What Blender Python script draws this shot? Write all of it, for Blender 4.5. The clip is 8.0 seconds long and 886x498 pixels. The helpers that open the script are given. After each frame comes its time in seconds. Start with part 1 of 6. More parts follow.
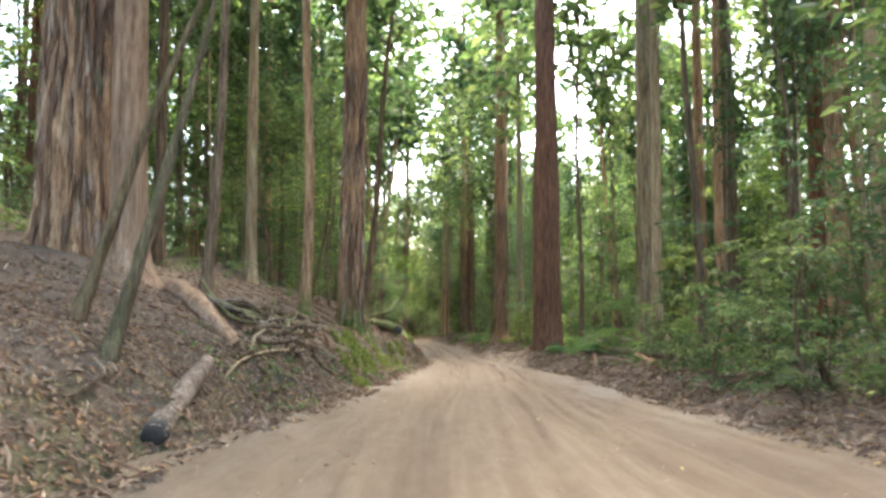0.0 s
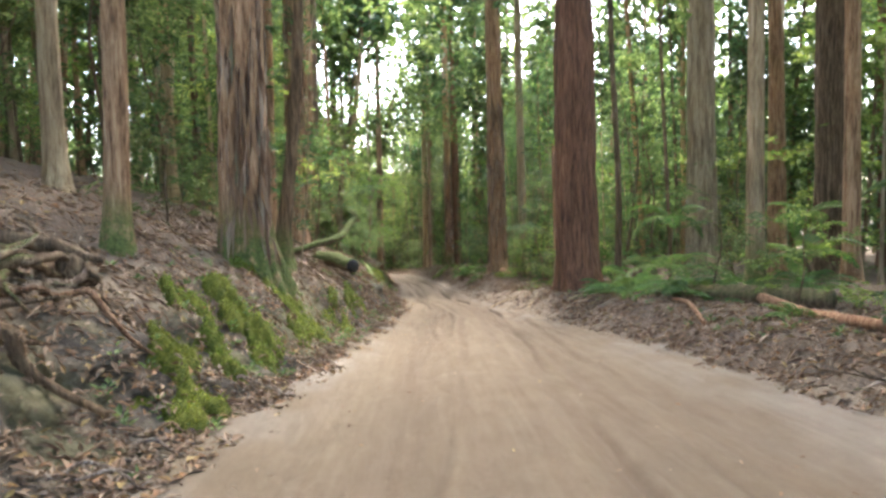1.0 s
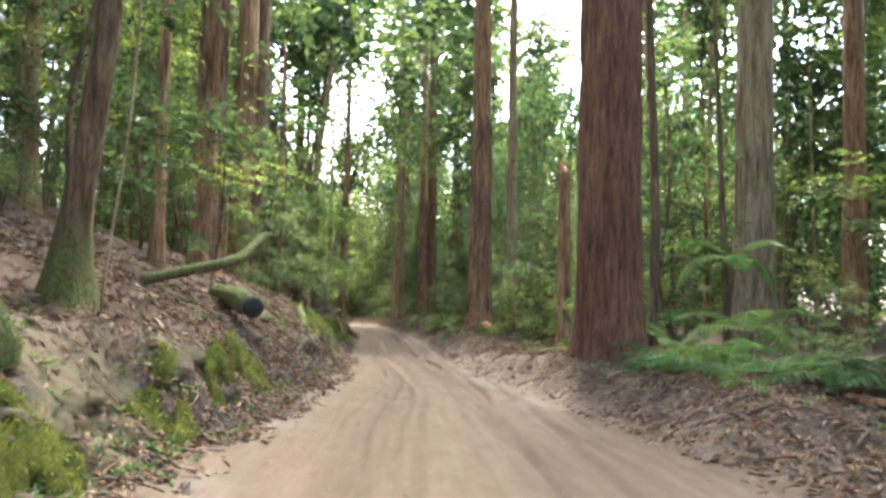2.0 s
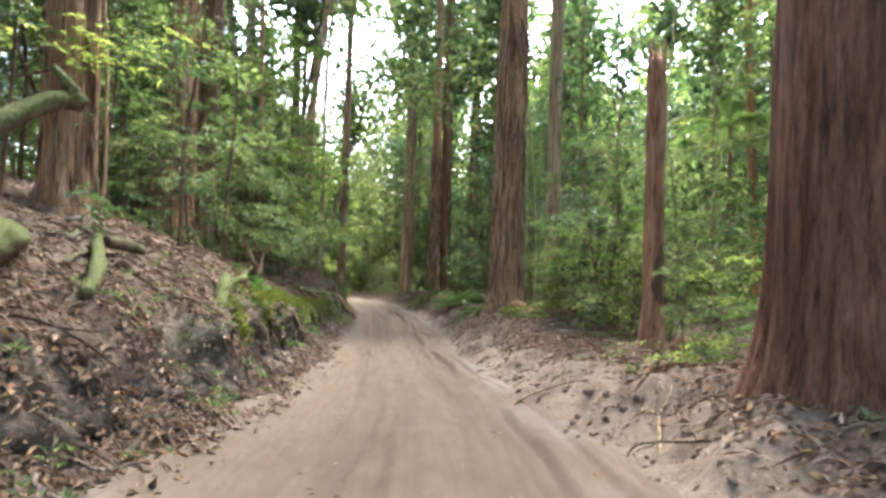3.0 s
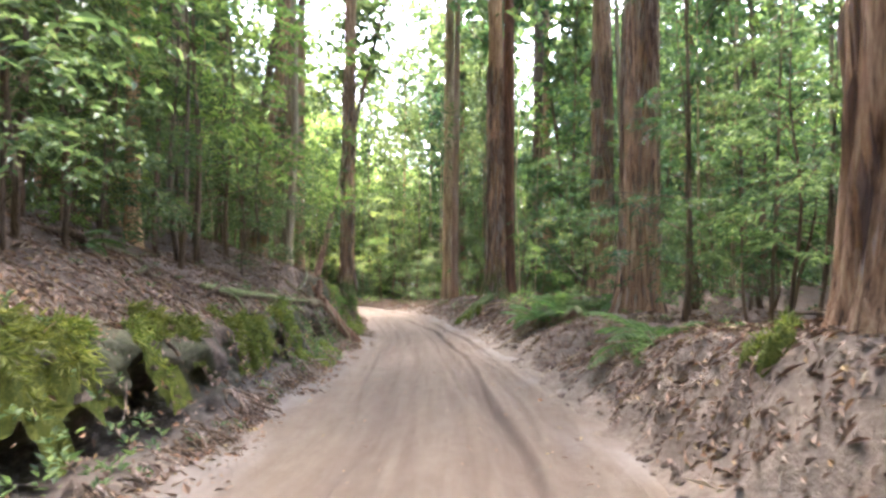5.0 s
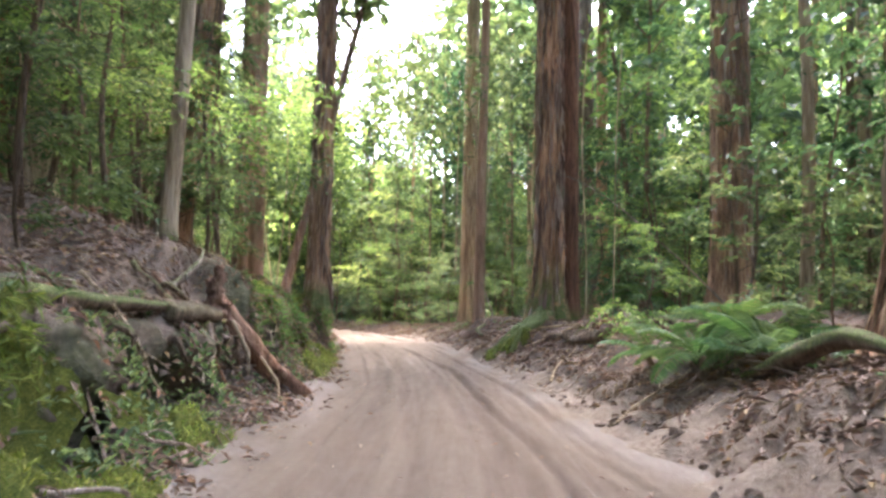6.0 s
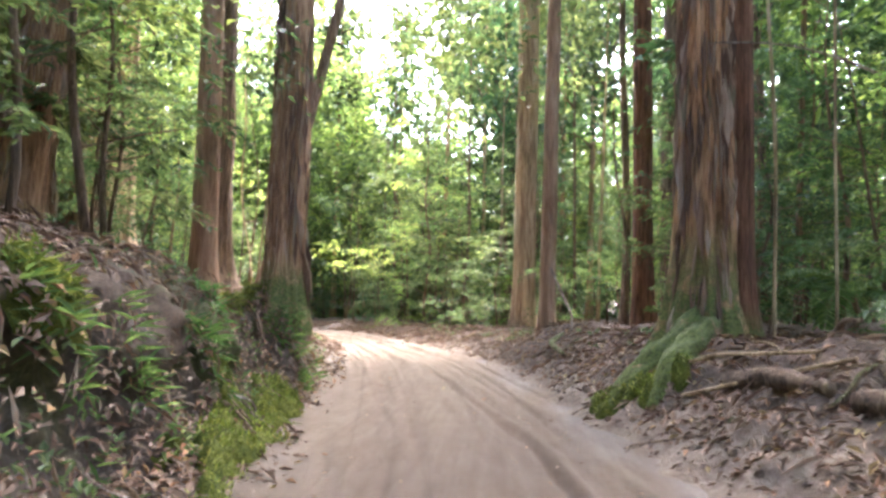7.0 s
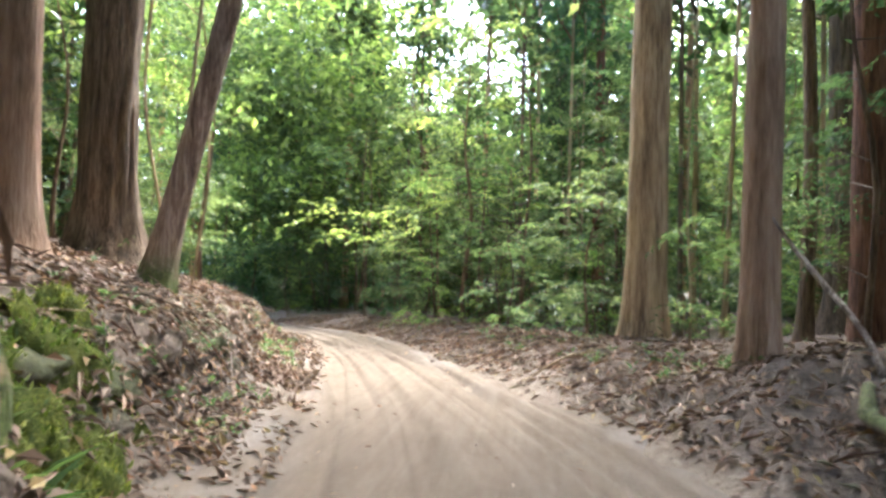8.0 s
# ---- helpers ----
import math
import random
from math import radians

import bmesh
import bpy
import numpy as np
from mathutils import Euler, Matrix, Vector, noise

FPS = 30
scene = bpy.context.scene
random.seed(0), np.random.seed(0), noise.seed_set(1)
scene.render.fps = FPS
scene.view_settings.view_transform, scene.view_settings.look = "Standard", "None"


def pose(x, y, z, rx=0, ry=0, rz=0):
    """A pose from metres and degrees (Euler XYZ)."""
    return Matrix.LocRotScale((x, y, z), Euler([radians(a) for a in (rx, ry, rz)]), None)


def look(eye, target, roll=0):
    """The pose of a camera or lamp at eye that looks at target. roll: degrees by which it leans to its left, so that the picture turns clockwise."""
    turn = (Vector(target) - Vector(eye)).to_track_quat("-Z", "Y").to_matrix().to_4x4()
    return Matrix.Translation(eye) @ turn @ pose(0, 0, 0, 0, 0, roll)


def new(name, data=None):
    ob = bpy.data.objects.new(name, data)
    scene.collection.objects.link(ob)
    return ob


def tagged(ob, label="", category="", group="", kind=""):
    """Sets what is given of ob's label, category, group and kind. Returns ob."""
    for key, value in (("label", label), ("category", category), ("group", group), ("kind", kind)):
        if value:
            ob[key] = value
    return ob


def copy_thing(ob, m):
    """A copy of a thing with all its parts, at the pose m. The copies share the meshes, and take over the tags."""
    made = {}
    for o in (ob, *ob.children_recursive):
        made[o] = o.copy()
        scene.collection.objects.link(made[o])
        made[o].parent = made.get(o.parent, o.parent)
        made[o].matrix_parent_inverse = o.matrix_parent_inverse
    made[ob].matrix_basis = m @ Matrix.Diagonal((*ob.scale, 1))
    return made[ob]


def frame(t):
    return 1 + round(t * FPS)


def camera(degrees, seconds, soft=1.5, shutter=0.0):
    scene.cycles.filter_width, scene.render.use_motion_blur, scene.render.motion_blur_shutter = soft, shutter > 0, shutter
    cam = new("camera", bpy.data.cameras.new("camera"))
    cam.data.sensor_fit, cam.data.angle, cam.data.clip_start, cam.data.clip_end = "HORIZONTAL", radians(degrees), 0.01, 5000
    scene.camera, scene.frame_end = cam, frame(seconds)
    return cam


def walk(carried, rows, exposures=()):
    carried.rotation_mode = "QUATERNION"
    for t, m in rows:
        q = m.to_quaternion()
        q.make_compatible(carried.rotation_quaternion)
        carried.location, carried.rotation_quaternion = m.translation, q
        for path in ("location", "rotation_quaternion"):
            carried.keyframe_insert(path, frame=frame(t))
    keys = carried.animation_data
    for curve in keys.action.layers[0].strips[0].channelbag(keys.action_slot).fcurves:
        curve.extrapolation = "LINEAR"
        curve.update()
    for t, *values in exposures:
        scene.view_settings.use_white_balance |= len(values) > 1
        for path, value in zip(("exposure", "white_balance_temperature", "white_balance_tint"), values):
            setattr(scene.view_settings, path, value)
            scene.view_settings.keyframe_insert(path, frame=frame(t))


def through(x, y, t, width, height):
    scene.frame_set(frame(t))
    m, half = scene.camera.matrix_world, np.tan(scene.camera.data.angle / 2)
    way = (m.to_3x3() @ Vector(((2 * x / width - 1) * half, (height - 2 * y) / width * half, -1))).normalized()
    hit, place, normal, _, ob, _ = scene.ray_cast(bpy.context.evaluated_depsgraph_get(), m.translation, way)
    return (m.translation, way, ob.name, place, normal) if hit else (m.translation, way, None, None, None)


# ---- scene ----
cam = camera(68.6, 8.0, 2.8, 0.06)
PATH = [
    (0.0, -0.000, 0.000, 1.500, 93.39, 0.01, -0.15),
    (0.5, 0.054, 5.584, 1.309, 93.43, 0.79, -0.49),
    (1.0, 0.200, 10.326, 0.916, 87.29, 1.56, -1.66),
    (1.5, 0.410, 14.286, 0.537, 89.20, 0.88, -3.08),
    (1.7, 0.506, 15.541, 0.435, 91.83, -0.34, -3.67),
    (2.8, 1.241, 23.450, -0.068, 90.57, -1.53, -3.53),
    (3.0, 1.201, 25.032, -0.240, 89.70, -1.61, -2.36),
    (3.5, 1.138, 29.115, -0.579, 90.56, -0.94, -0.62),
    (4.0, 1.026, 32.997, -0.892, 90.44, -0.98, 1.23),
    (4.5, 0.868, 37.443, -1.215, 90.78, -0.28, 1.52),
    (4.7, 0.879, 39.042, -1.370, 90.38, 0.25, 1.02),
    (5.8, 0.333, 49.546, -2.490, 92.29, -0.82, 2.06),
    (6.0, 0.266, 51.250, -2.562, 92.93, -0.90, 2.06),
    (6.5, 0.008, 55.018, -2.622, 93.00, -0.77, 3.48),
    (7.0, -0.408, 58.835, -2.751, 92.34, -1.10, 4.98),
    (7.5, -0.938, 62.743, -2.902, 91.67, -1.10, 6.62),
    (8.0, -1.676, 67.107, -3.045, 91.09, -1.46, 7.42),
]
EXPOSURES = [(0, 3.87, 6450, 7), (1.5, 3.97, 6250, 8), (3.5, 4.08, 5950, 10), (4.0, 4.28, 5850, 10), (4.5, 4.55, 5900, 13), (6.0, 4.74, 5850, 19), (7.0, 4.92, 5850, 18), (7.5, 4.8, 5850, 16), (8.0, 4.45, 5600, 8)]
walk(cam, [(t, pose(*row)) for t, *row in PATH], EXPOSURES)

# ---- light ----
world = bpy.data.worlds.new("sky")
scene.world = world
world.use_nodes = True
wn = world.node_tree.nodes
wl = world.node_tree.links
sky = wn.new("ShaderNodeTexSky")
sky.sky_type, sky.sun_disc = "NISHITA", False
sky.sun_elevation, sky.sun_rotation = radians(58), radians(12)
sky.air_density, sky.dust_density, sky.ozone_density = 1.0, 4.0, 1.0
wl.new(sky.outputs[0], wn["Background"].inputs[0])
wn["Background"].inputs[1].default_value = 0.15
sun_data = bpy.data.lights.new("sun", "SUN")
sun_data.energy, sun_data.angle, sun_data.color = 0.9, radians(16), (1.0, 0.95, 0.86)
sun = new("sun", sun_data)
SUN_AZ, SUN_EL = radians(12), radians(58)
sun_dir = Vector((math.sin(SUN_AZ) * math.cos(SUN_EL), math.cos(SUN_AZ) * math.cos(SUN_EL), math.sin(SUN_EL)))
sun.matrix_world = look(sun_dir * 60, (0, 0, 0))

# ---- small numeric tools ----
LATTICE = np.random.default_rng(5).random((8, 256, 256))


def vnoise(x, y, seed=0, wrap=256):
    """Smooth value noise on a lattice, 0 to 1; wrap: period along x."""
    x, y = np.asarray(x, float), np.asarray(y, float)
    xi, yi = np.floor(x).astype(int), np.floor(y).astype(int)
    fx, fy = x - xi, y - yi
    fx, fy = fx * fx * (3 - 2 * fx), fy * fy * (3 - 2 * fy)
    tab = LATTICE[seed % 8]
    oy = (seed * 37) % 256
    a, b = xi % wrap, (xi + 1) % wrap
    c, d = (yi + oy) % 256, (yi + 1 + oy) % 256
    return (tab[a, c] * (1 - fx) + tab[b, c] * fx) * (1 - fy) + (tab[a, d] * (1 - fx) + tab[b, d] * fx) * fy


def fbm(x, y, seed=0, octaves=3):
    total, amp, norm = 0, 1.0, 0
    for k in range(octaves):
        total = total + amp * vnoise(x * 2 ** k, y * 2 ** k, seed + k)
        norm += amp
        amp *= 0.5
    return total / norm


def smooth01(v):
    v = np.clip(v, 0, 1)
    return v * v * (3 - 2 * v)


def mesh_of(name, verts, faces, mat=None, smooth=True):
    """One mesh from numpy arrays; faces: a list of index arrays with 3 or 4 columns."""
    faces = [f for f in (faces if isinstance(faces, list) else [faces]) if len(f)]
    me = bpy.data.meshes.new(name)
    verts = np.asarray(verts, np.float32)
    me.vertices.add(len(verts))
    me.vertices.foreach_set("co", verts.ravel())
    loops = np.concatenate([f.ravel() for f in faces]).astype(np.int32)
    counts = np.concatenate([np.full(len(f), f.shape[1]) for f in faces]).astype(np.int32)
    me.loops.add(len(loops))
    me.loops.foreach_set("vertex_index", loops)
    me.polygons.add(len(counts))
    me.polygons.foreach_set("loop_start", (np.cumsum(counts) - counts).astype(np.int32))
    me.polygons.foreach_set("loop_total", counts)
    me.polygons.foreach_set("use_smooth", np.full(len(counts), smooth))
    me.update(calc_edges=True)
    me.validate()
    if mat:
        me.materials.append(mat)
    return me


def attribute(me, name, values):
    me.attributes.new(name, "FLOAT", "POINT").data.foreach_set("value", np.asarray(values, np.float32))


def part(name, me, parent, label=""):
    ob = new(name, me)
    ob.parent = parent
    return tagged(ob, label)


def grid_faces(rows, cols, closed=False):
    i = np.arange(rows - 1)[:, None] * cols
    j = np.arange(cols if closed else cols - 1)[None, :]
    k = (j + 1) % cols
    return np.stack([i + j, i + k, i + cols + k, i + cols + j], -1).reshape(-1, 4)


class Heap:
    """Collects pieces of geometry for one mesh."""

    def __init__(self):
        self.v, self.f, self.n = [], [], 0

    def add(self, v, f):
        self.v.append(np.asarray(v, float))
        for q in f if isinstance(f, list) else [f]:
            self.f.append(np.asarray(q) + self.n)
        self.n += len(v)

    def mesh(self, name, mat, smooth=True):
        quads = [f for f in self.f if f.shape[1] == 4]
        tris = [f for f in self.f if f.shape[1] == 3]
        return mesh_of(name, np.concatenate(self.v), [np.concatenate(q) for q in (quads, tris) if q], mat, smooth)


def tube(points, radii, seg=7, rough=0.0, seed=0, cap=True):
    """A tapered tube along a polyline."""
    p = np.asarray(points, float)
    n = len(p)
    r = np.interp(np.linspace(0, 1, n), np.linspace(0, 1, len(radii)), radii)
    d = np.gradient(p, axis=0)
    d /= np.linalg.norm(d, axis=1)[:, None] + 1e-9
    up = np.where(np.abs(d[:, 2:3]) > 0.9, np.array([[1.0, 0, 0]]), np.array([[0, 0, 1.0]]))
    a = np.cross(up, d)
    a /= np.linalg.norm(a, axis=1)[:, None]
    b = np.cross(d, a)
    th = np.linspace(0, 2 * np.pi, seg, endpoint=False)
    rr = r[:, None] * (1 + rough * (vnoise(np.arange(seg)[None, :] * 1.3 + seed, np.arange(n)[:, None] * 0.8, seed) - 0.5) * 2)
    v = p[:, None, :] + rr[..., None] * (np.cos(th)[None, :, None] * a[:, None, :] + np.sin(th)[None, :, None] * b[:, None, :])
    v = v.reshape(-1, 3)
    f = [grid_faces(n, seg, True)]
    if cap:
        v = np.concatenate([v, p[:1], p[-1:]])
        j = np.arange(seg)
        k = (j + 1) % seg
        f.append(np.stack([np.full(seg, n * seg), k, j], 1))
        f.append(np.stack([np.full(seg, n * seg + 1), (n - 1) * seg + j, (n - 1) * seg + k], 1))
    return v, f


def wiggle(a, b, n, amp, seed=0):
    """A crooked polyline from a to b."""
    rng = np.random.default_rng(seed)
    a, b = np.asarray(a, float), np.asarray(b, float)
    t = np.linspace(0, 1, n)[:, None]
    p = a + (b - a) * t
    for k in (1, 2, 3):
        p = p + np.sin(t * np.pi * k + rng.random(3) * 6) * rng.normal(0, amp / k, 3) * np.sin(t * np.pi) ** 0.5
    return p


def leaves(base, along, normal, length, width, fold=0.25):
    """Pointed leaves, two triangles each: arrays of base points, directions, normals, lengths and widths."""
    along = along / (np.linalg.norm(along, axis=1)[:, None] + 1e-9)
    side = np.cross(along, normal)
    side /= np.linalg.norm(side, axis=1)[:, None] + 1e-9
    nn = np.cross(side, along)
    L, W = length[:, None], width[:, None]
    mid = base + along * L * 0.42
    v = np.stack([base, mid + side * W * 0.5 + nn * W * fold, base + along * L - nn * L * 0.12, mid - side * W * 0.5 + nn * W * fold], 1)
    n = len(base)
    i = np.arange(n)[:, None] * 4
    return v.reshape(-1, 3), np.concatenate([i + np.array([[0, 1, 2]]), i + np.array([[0, 2, 3]])])


# ---- lie of the land ----
def table(ys, vs, soft=2.0):
    """A smooth function of y through a table."""
    yy = np.arange(-80, 220, 0.25)
    v = np.interp(yy, ys, vs)
    w = max(int(soft / 0.25), 1)
    for _ in range(2):
        v = np.convolve(np.pad(v, (w, w), "edge"), np.ones(2 * w + 1) / (2 * w + 1), "valid")
    return lambda y: np.interp(y, yy, v)


road_level = table([-80, -6, 0, 5.6, 10.3, 14.3, 23.5, 29.1, 33, 37.4, 49.5, 55, 58.8, 62.7, 67.1, 76, 86, 92, 100, 220],
                   [4.0, .25, 0, -.22, -.58, -.96, -1.6, -2.08, -2.39, -2.72, -3.88, -4.12, -4.26, -4.4, -4.55, -4.8, -5.25, -5.6, -6.2, -9], 1.5)
road_left = table([-80, 0, 7, 15, 20, 23, 30, 36, 40, 45, 53, 58, 63, 66, 70, 74, 78, 82, 85, 88, 92, 100, 150],
                  [-2.6, -2.4, -2.4, -1.9, -1.3, -1.1, -.9, -.7, -.9, -1.35, -1.85, -1.9, -2.3, -2.75, -3.5, -4.3, -5.4, -7.0, -8.6, -11, -16, -27, -90], 1.2)
road_right = table([-80, 0, 6, 9, 17, 22, 26, 30, 36, 46, 51, 56, 60, 66, 69, 72, 75, 79, 83, 86, 90, 94, 102, 152],
                   [4.2, 4.1, 4.1, 3.7, 3.8, 3.8, 3.4, 3.1, 2.65, 2.5, 2.6, 2.1, 1.75, .75, .35, -.3, -1.5, -3.3, -5.1, -7.2, -12, -17.5, -29, -92], 1.2)
bank_left = table([-80, 2, 8, 13, 17, 22, 28, 34, 40, 46, 52, 58, 64, 70, 76, 84, 95, 220],
                  [.2, .2, .35, .5, .6, .75, .8, 1.0, 1.25, 1.2, 1.05, 1.05, 1.05, 1.0, .8, .8, .9, .9], 2)
rise_left = table([-80, 20, 35, 44, 50, 55, 60, 68, 72, 80, 100, 220], [.56, .54, .54, .6, .6, .52, .42, .38, .38, .32, .28, .28], 2)
bank_right = table([-80, 0, 10, 20, 26, 32, 38, 42, 46, 50, 54, 58, 64, 70, 76, 85, 220],
                   [.1, .12, .3, .4, .55, .65, .62, .82, 1.2, 1.1, .9, .85, .9, 1.05, .6, .3, .2], 1.5)
back_right = table([-80, 10, 20, 30, 36, 42, 220], [.5, .5, .5, .35, .15, 0, 0], 2)


def offsets(x, y):
    """Metres to the left of the track's left edge, and to the right of its right edge."""
    turn = np.clip((road_left(y + 0.5) - road_left(y - 0.5)), -4, 4)
    c = 1 / np.sqrt(1 + turn ** 2)
    jag = (fbm(x * 0 + y * 0.9, y * 0 + 3.3, 1, 2) - 0.5) * 0.5
    jag2 = (fbm(y * 1.1, y * 0 + 8.3, 2, 2) - 0.5) * 0.6
    return (road_left(y) + jag - x) * c, (x - road_right(y) + jag2) * c


def ground_z(x, y):
    x, y = np.asarray(x, float), np.asarray(y, float)
    dl, dr = offsets(x, y)
    z = road_level(y) - 0.14
    lump = fbm(x * 0.9, y * 0.9, 3, 3) - 0.5
    fine = fbm(x * 3.1, y * 3.1, 4, 3) - 0.5
    on_left, on_right = np.clip(dl, 0, None), np.clip(dr, 0, None)
    # cut bank on the left: foot of slumped sand, steep face, then the hillside
    firm = smooth01((y - 24) / 9)
    h = bank_left(y) * (0.85 + 0.3 * vnoise(y * 0.45, y * 0 + 1.7, 5)) * (1 - 0.3 * firm)
    steep = 1.25 - 0.6 * firm
    rag = (fbm(x * 1.5 + 9, y * 1.3, 7, 2) - 0.5) * 0.6
    d2 = dl - 0.35 - 0.08 * firm + rag
    face = (0.22 + 0.14 * firm) * smooth01((dl + 0.35) / (0.6 + 0.35 * firm)) + h * (0.8 * smooth01(d2 / steep) + 0.2 * smooth01(d2 / (steep + 1.0)))
    slope = rise_left(y) * (11 * (1 - np.exp(-np.clip(dl - 0.5, 0, None) / 11 * 1.1)) + 0.12 * np.clip(dl - 8, 0, 40))
    # the root plate of the tree that stands on the lip
    plate = 1.3 * np.exp(-((x + 3.8) / 0.55) ** 2 - ((y - 68.8) / 0.8) ** 2) * smooth01((dl + 0.12) / 0.4)
    # the bank stands higher again before that tree
    back = 0.3 + 1.2 * smooth01((61.2 - y) / 1.2)
    shelf = (0.45 + 0.3 * np.exp(-((y - 61) / 2) ** 2)) * smooth01((dl - back + rag) / 0.7) * (1 - 0.45 * smooth01((dl - 2.5) / 6)) * smooth01((y - 57.5) / 2.5) * smooth01((68.5 - y) / 2.5)
    z = z + np.where(dl > -0.6, face + slope + plate + shelf, 0)
    # sandy shoulder and low berm on the right
    hr = bank_right(y) * (0.75 + 0.5 * vnoise(y * 0.6, y * 0 + 4.1, 6))
    inner = 0.5 * smooth01((y - 20) / 8)
    climb = smooth01((dr + inner - 0.2 + lump * 0.6 + fine * 0.5) / (1.8 + 0.6 * smooth01((y - 52) / 8)))
    z = z + np.where(dr > -1.0, 0.16 * smooth01((dr + inner + 0.1) / 0.6) + hr * climb * (1 - back_right(y) * smooth01((dr - 2) / 3)) + 0.02 * on_right.clip(0, 30), 0)
    # litter heaped round the foot of the big tree on the sandy verge
    flat = 0.85 * smooth01((dr - 0.15) / 1.2) * smooth01((4.4 - dr) / 1.0) * np.exp(-((y - 45.4) / 2.4) ** 4)
    z = z + (-2.15 - z) * flat
    away = np.maximum(on_left, on_right)
    rough = smooth01(away / 0.6) * (1 - 0.75 * smooth01((dr + 0.5) / 0.4) * smooth01((2.4 - dr) / 1.2) * smooth01((y - 18) / 6))
    return z + rough * (0.30 * lump + 0.20 * fine + 0.05 * (vnoise(x * 11, y * 11, 2) - 0.5)) + smooth01(away / 8) * (fbm(x * 0.12, y * 0.12, 6, 2) - 0.5) * 1.0


def gz(x, y):
    return float(ground_z(np.array([x]), np.array([y]))[0])
# ---- materials ----
def shader(name):
    m = bpy.data.materials.new(name)
    m.use_nodes = True
    nt = m.node_tree
    return m, nt, nt.nodes["Principled BSDF"], lambda kind: nt.nodes.new("ShaderNode" + kind), nt.links.new


def ramp(node, stops):
    cr = node.color_ramp
    while len(cr.elements) < len(stops):
        cr.elements.new(0.5)
    for e, (p, c) in zip(cr.elements, stops):
        e.position, e.color = p, (*c, 1)


def mapped(n, link, scale, obj=True):
    tc, mp = n("TexCoord"), n("Mapping")
    mp.inputs["Scale"].default_value = scale
    link(tc.outputs["Object" if obj else "Generated"], mp.inputs[0])
    return mp.outputs[0]


def noise_tex(n, link, vec, scale, detail=4, rough=0.6):
    t = n("TexNoise")
    t.inputs["Scale"].default_value, t.inputs["Detail"].default_value, t.inputs["Roughness"].default_value = scale, detail, rough
    link(vec, t.inputs["Vector"])
    return t.outputs["Fac"]


def mix_rgb(n, link, fac, a, b, blend="MIX"):
    m = n("Mix")
    m.data_type, m.blend_type = "RGBA", blend
    for sock, val in ((m.inputs[0], fac), (m.inputs[6], a), (m.inputs[7], b)):
        if isinstance(val, (int, float)):
            sock.default_value = val
        elif isinstance(val, tuple):
            sock.default_value = (*val, 1)
        else:
            link(val, sock)
    return m.outputs[2]


def bump(n, link, bsdf, height, strength, dist):
    b = n("Bump")
    b.inputs["Strength"].default_value, b.inputs["Distance"].default_value = strength, dist
    link(height, b.inputs["Height"])
    link(b.outputs[0], bsdf.inputs["Normal"])


def sand_material():
    m, nt, bsdf, n, link = shader("track_sand")
    vec = mapped(n, link, (1, 1, 1))
    streak = noise_tex(n, link, mapped(n, link, (5.0, 0.35, 1)), 1.6, 5, 0.65)
    broad = noise_tex(n, link, vec, 0.7, 3)
    lines = noise_tex(n, link, mapped(n, link, (10.0, 0.3, 1)), 1.0, 4, 0.55)
    grain = noise_tex(n, link, vec, 90, 3, 0.7)
    r = n("ValToRGB")
    ramp(r, [(0.25, (0.108, 0.079, 0.053)), (0.5, (0.131, 0.099, 0.068)), (0.75, (0.156, 0.122, 0.088))])
    link(streak, r.inputs[0])
    c = mix_rgb(n, link, broad, r.outputs[0], (0.142, 0.111, 0.080))
    edge = n("Attribute")
    edge.attribute_name = "edge"
    rut_and_patch = n("Attribute")
    rut_and_patch.attribute_name = "rut_and_patch"
    c = mix_rgb(n, link, rut_and_patch.outputs["Fac"], c, (0.088, 0.063, 0.046))
    c = mix_rgb(n, link, edge.outputs["Fac"], c, (0.205, 0.178, 0.156))
    ln = n("ValToRGB")
    ramp(ln, [(0.34, (0.90, 0.885, 0.87)), (0.62, (1.0, 1.0, 1.0))])
    link(lines, ln.inputs[0])
    c = mix_rgb(n, link, 1.0, c, ln.outputs[0], "MULTIPLY")
    g = n("ValToRGB")
    ramp(g, [(0.3, (0.82, 0.82, 0.82)), (0.7, (1.12, 1.1, 1.08))])
    link(grain, g.inputs[0])
    c = mix_rgb(n, link, 1.0, c, g.outputs[0], "MULTIPLY")
    patch = n("ValToRGB")
    ramp(patch, [(0.32, (0.90, 0.89, 0.875)), (0.6, (1.07, 1.07, 1.07))])
    link(noise_tex(n, link, mapped(n, link, (1.0, 0.45, 1)), 4.5, 6, 0.7), patch.inputs[0])
    c = mix_rgb(n, link, 1.0, c, patch.outputs[0], "MULTIPLY")
    link(c, bsdf.inputs["Base Color"])
    bsdf.inputs["Roughness"].default_value = 0.95
    bsdf.inputs["Specular IOR Level"].default_value = 0.15
    h = n("Math")
    h.operation = "MULTIPLY_ADD"
    h.inputs[1].default_value = 0.35
    link(grain, h.inputs[0])
    churn = noise_tex(n, link, mapped(n, link, (1.0, 0.55, 1)), 8, 5, 0.65)
    link(churn, h.inputs[2])
    bump(n, link, bsdf, h.outputs[0], 0.8, 0.05)
    return m


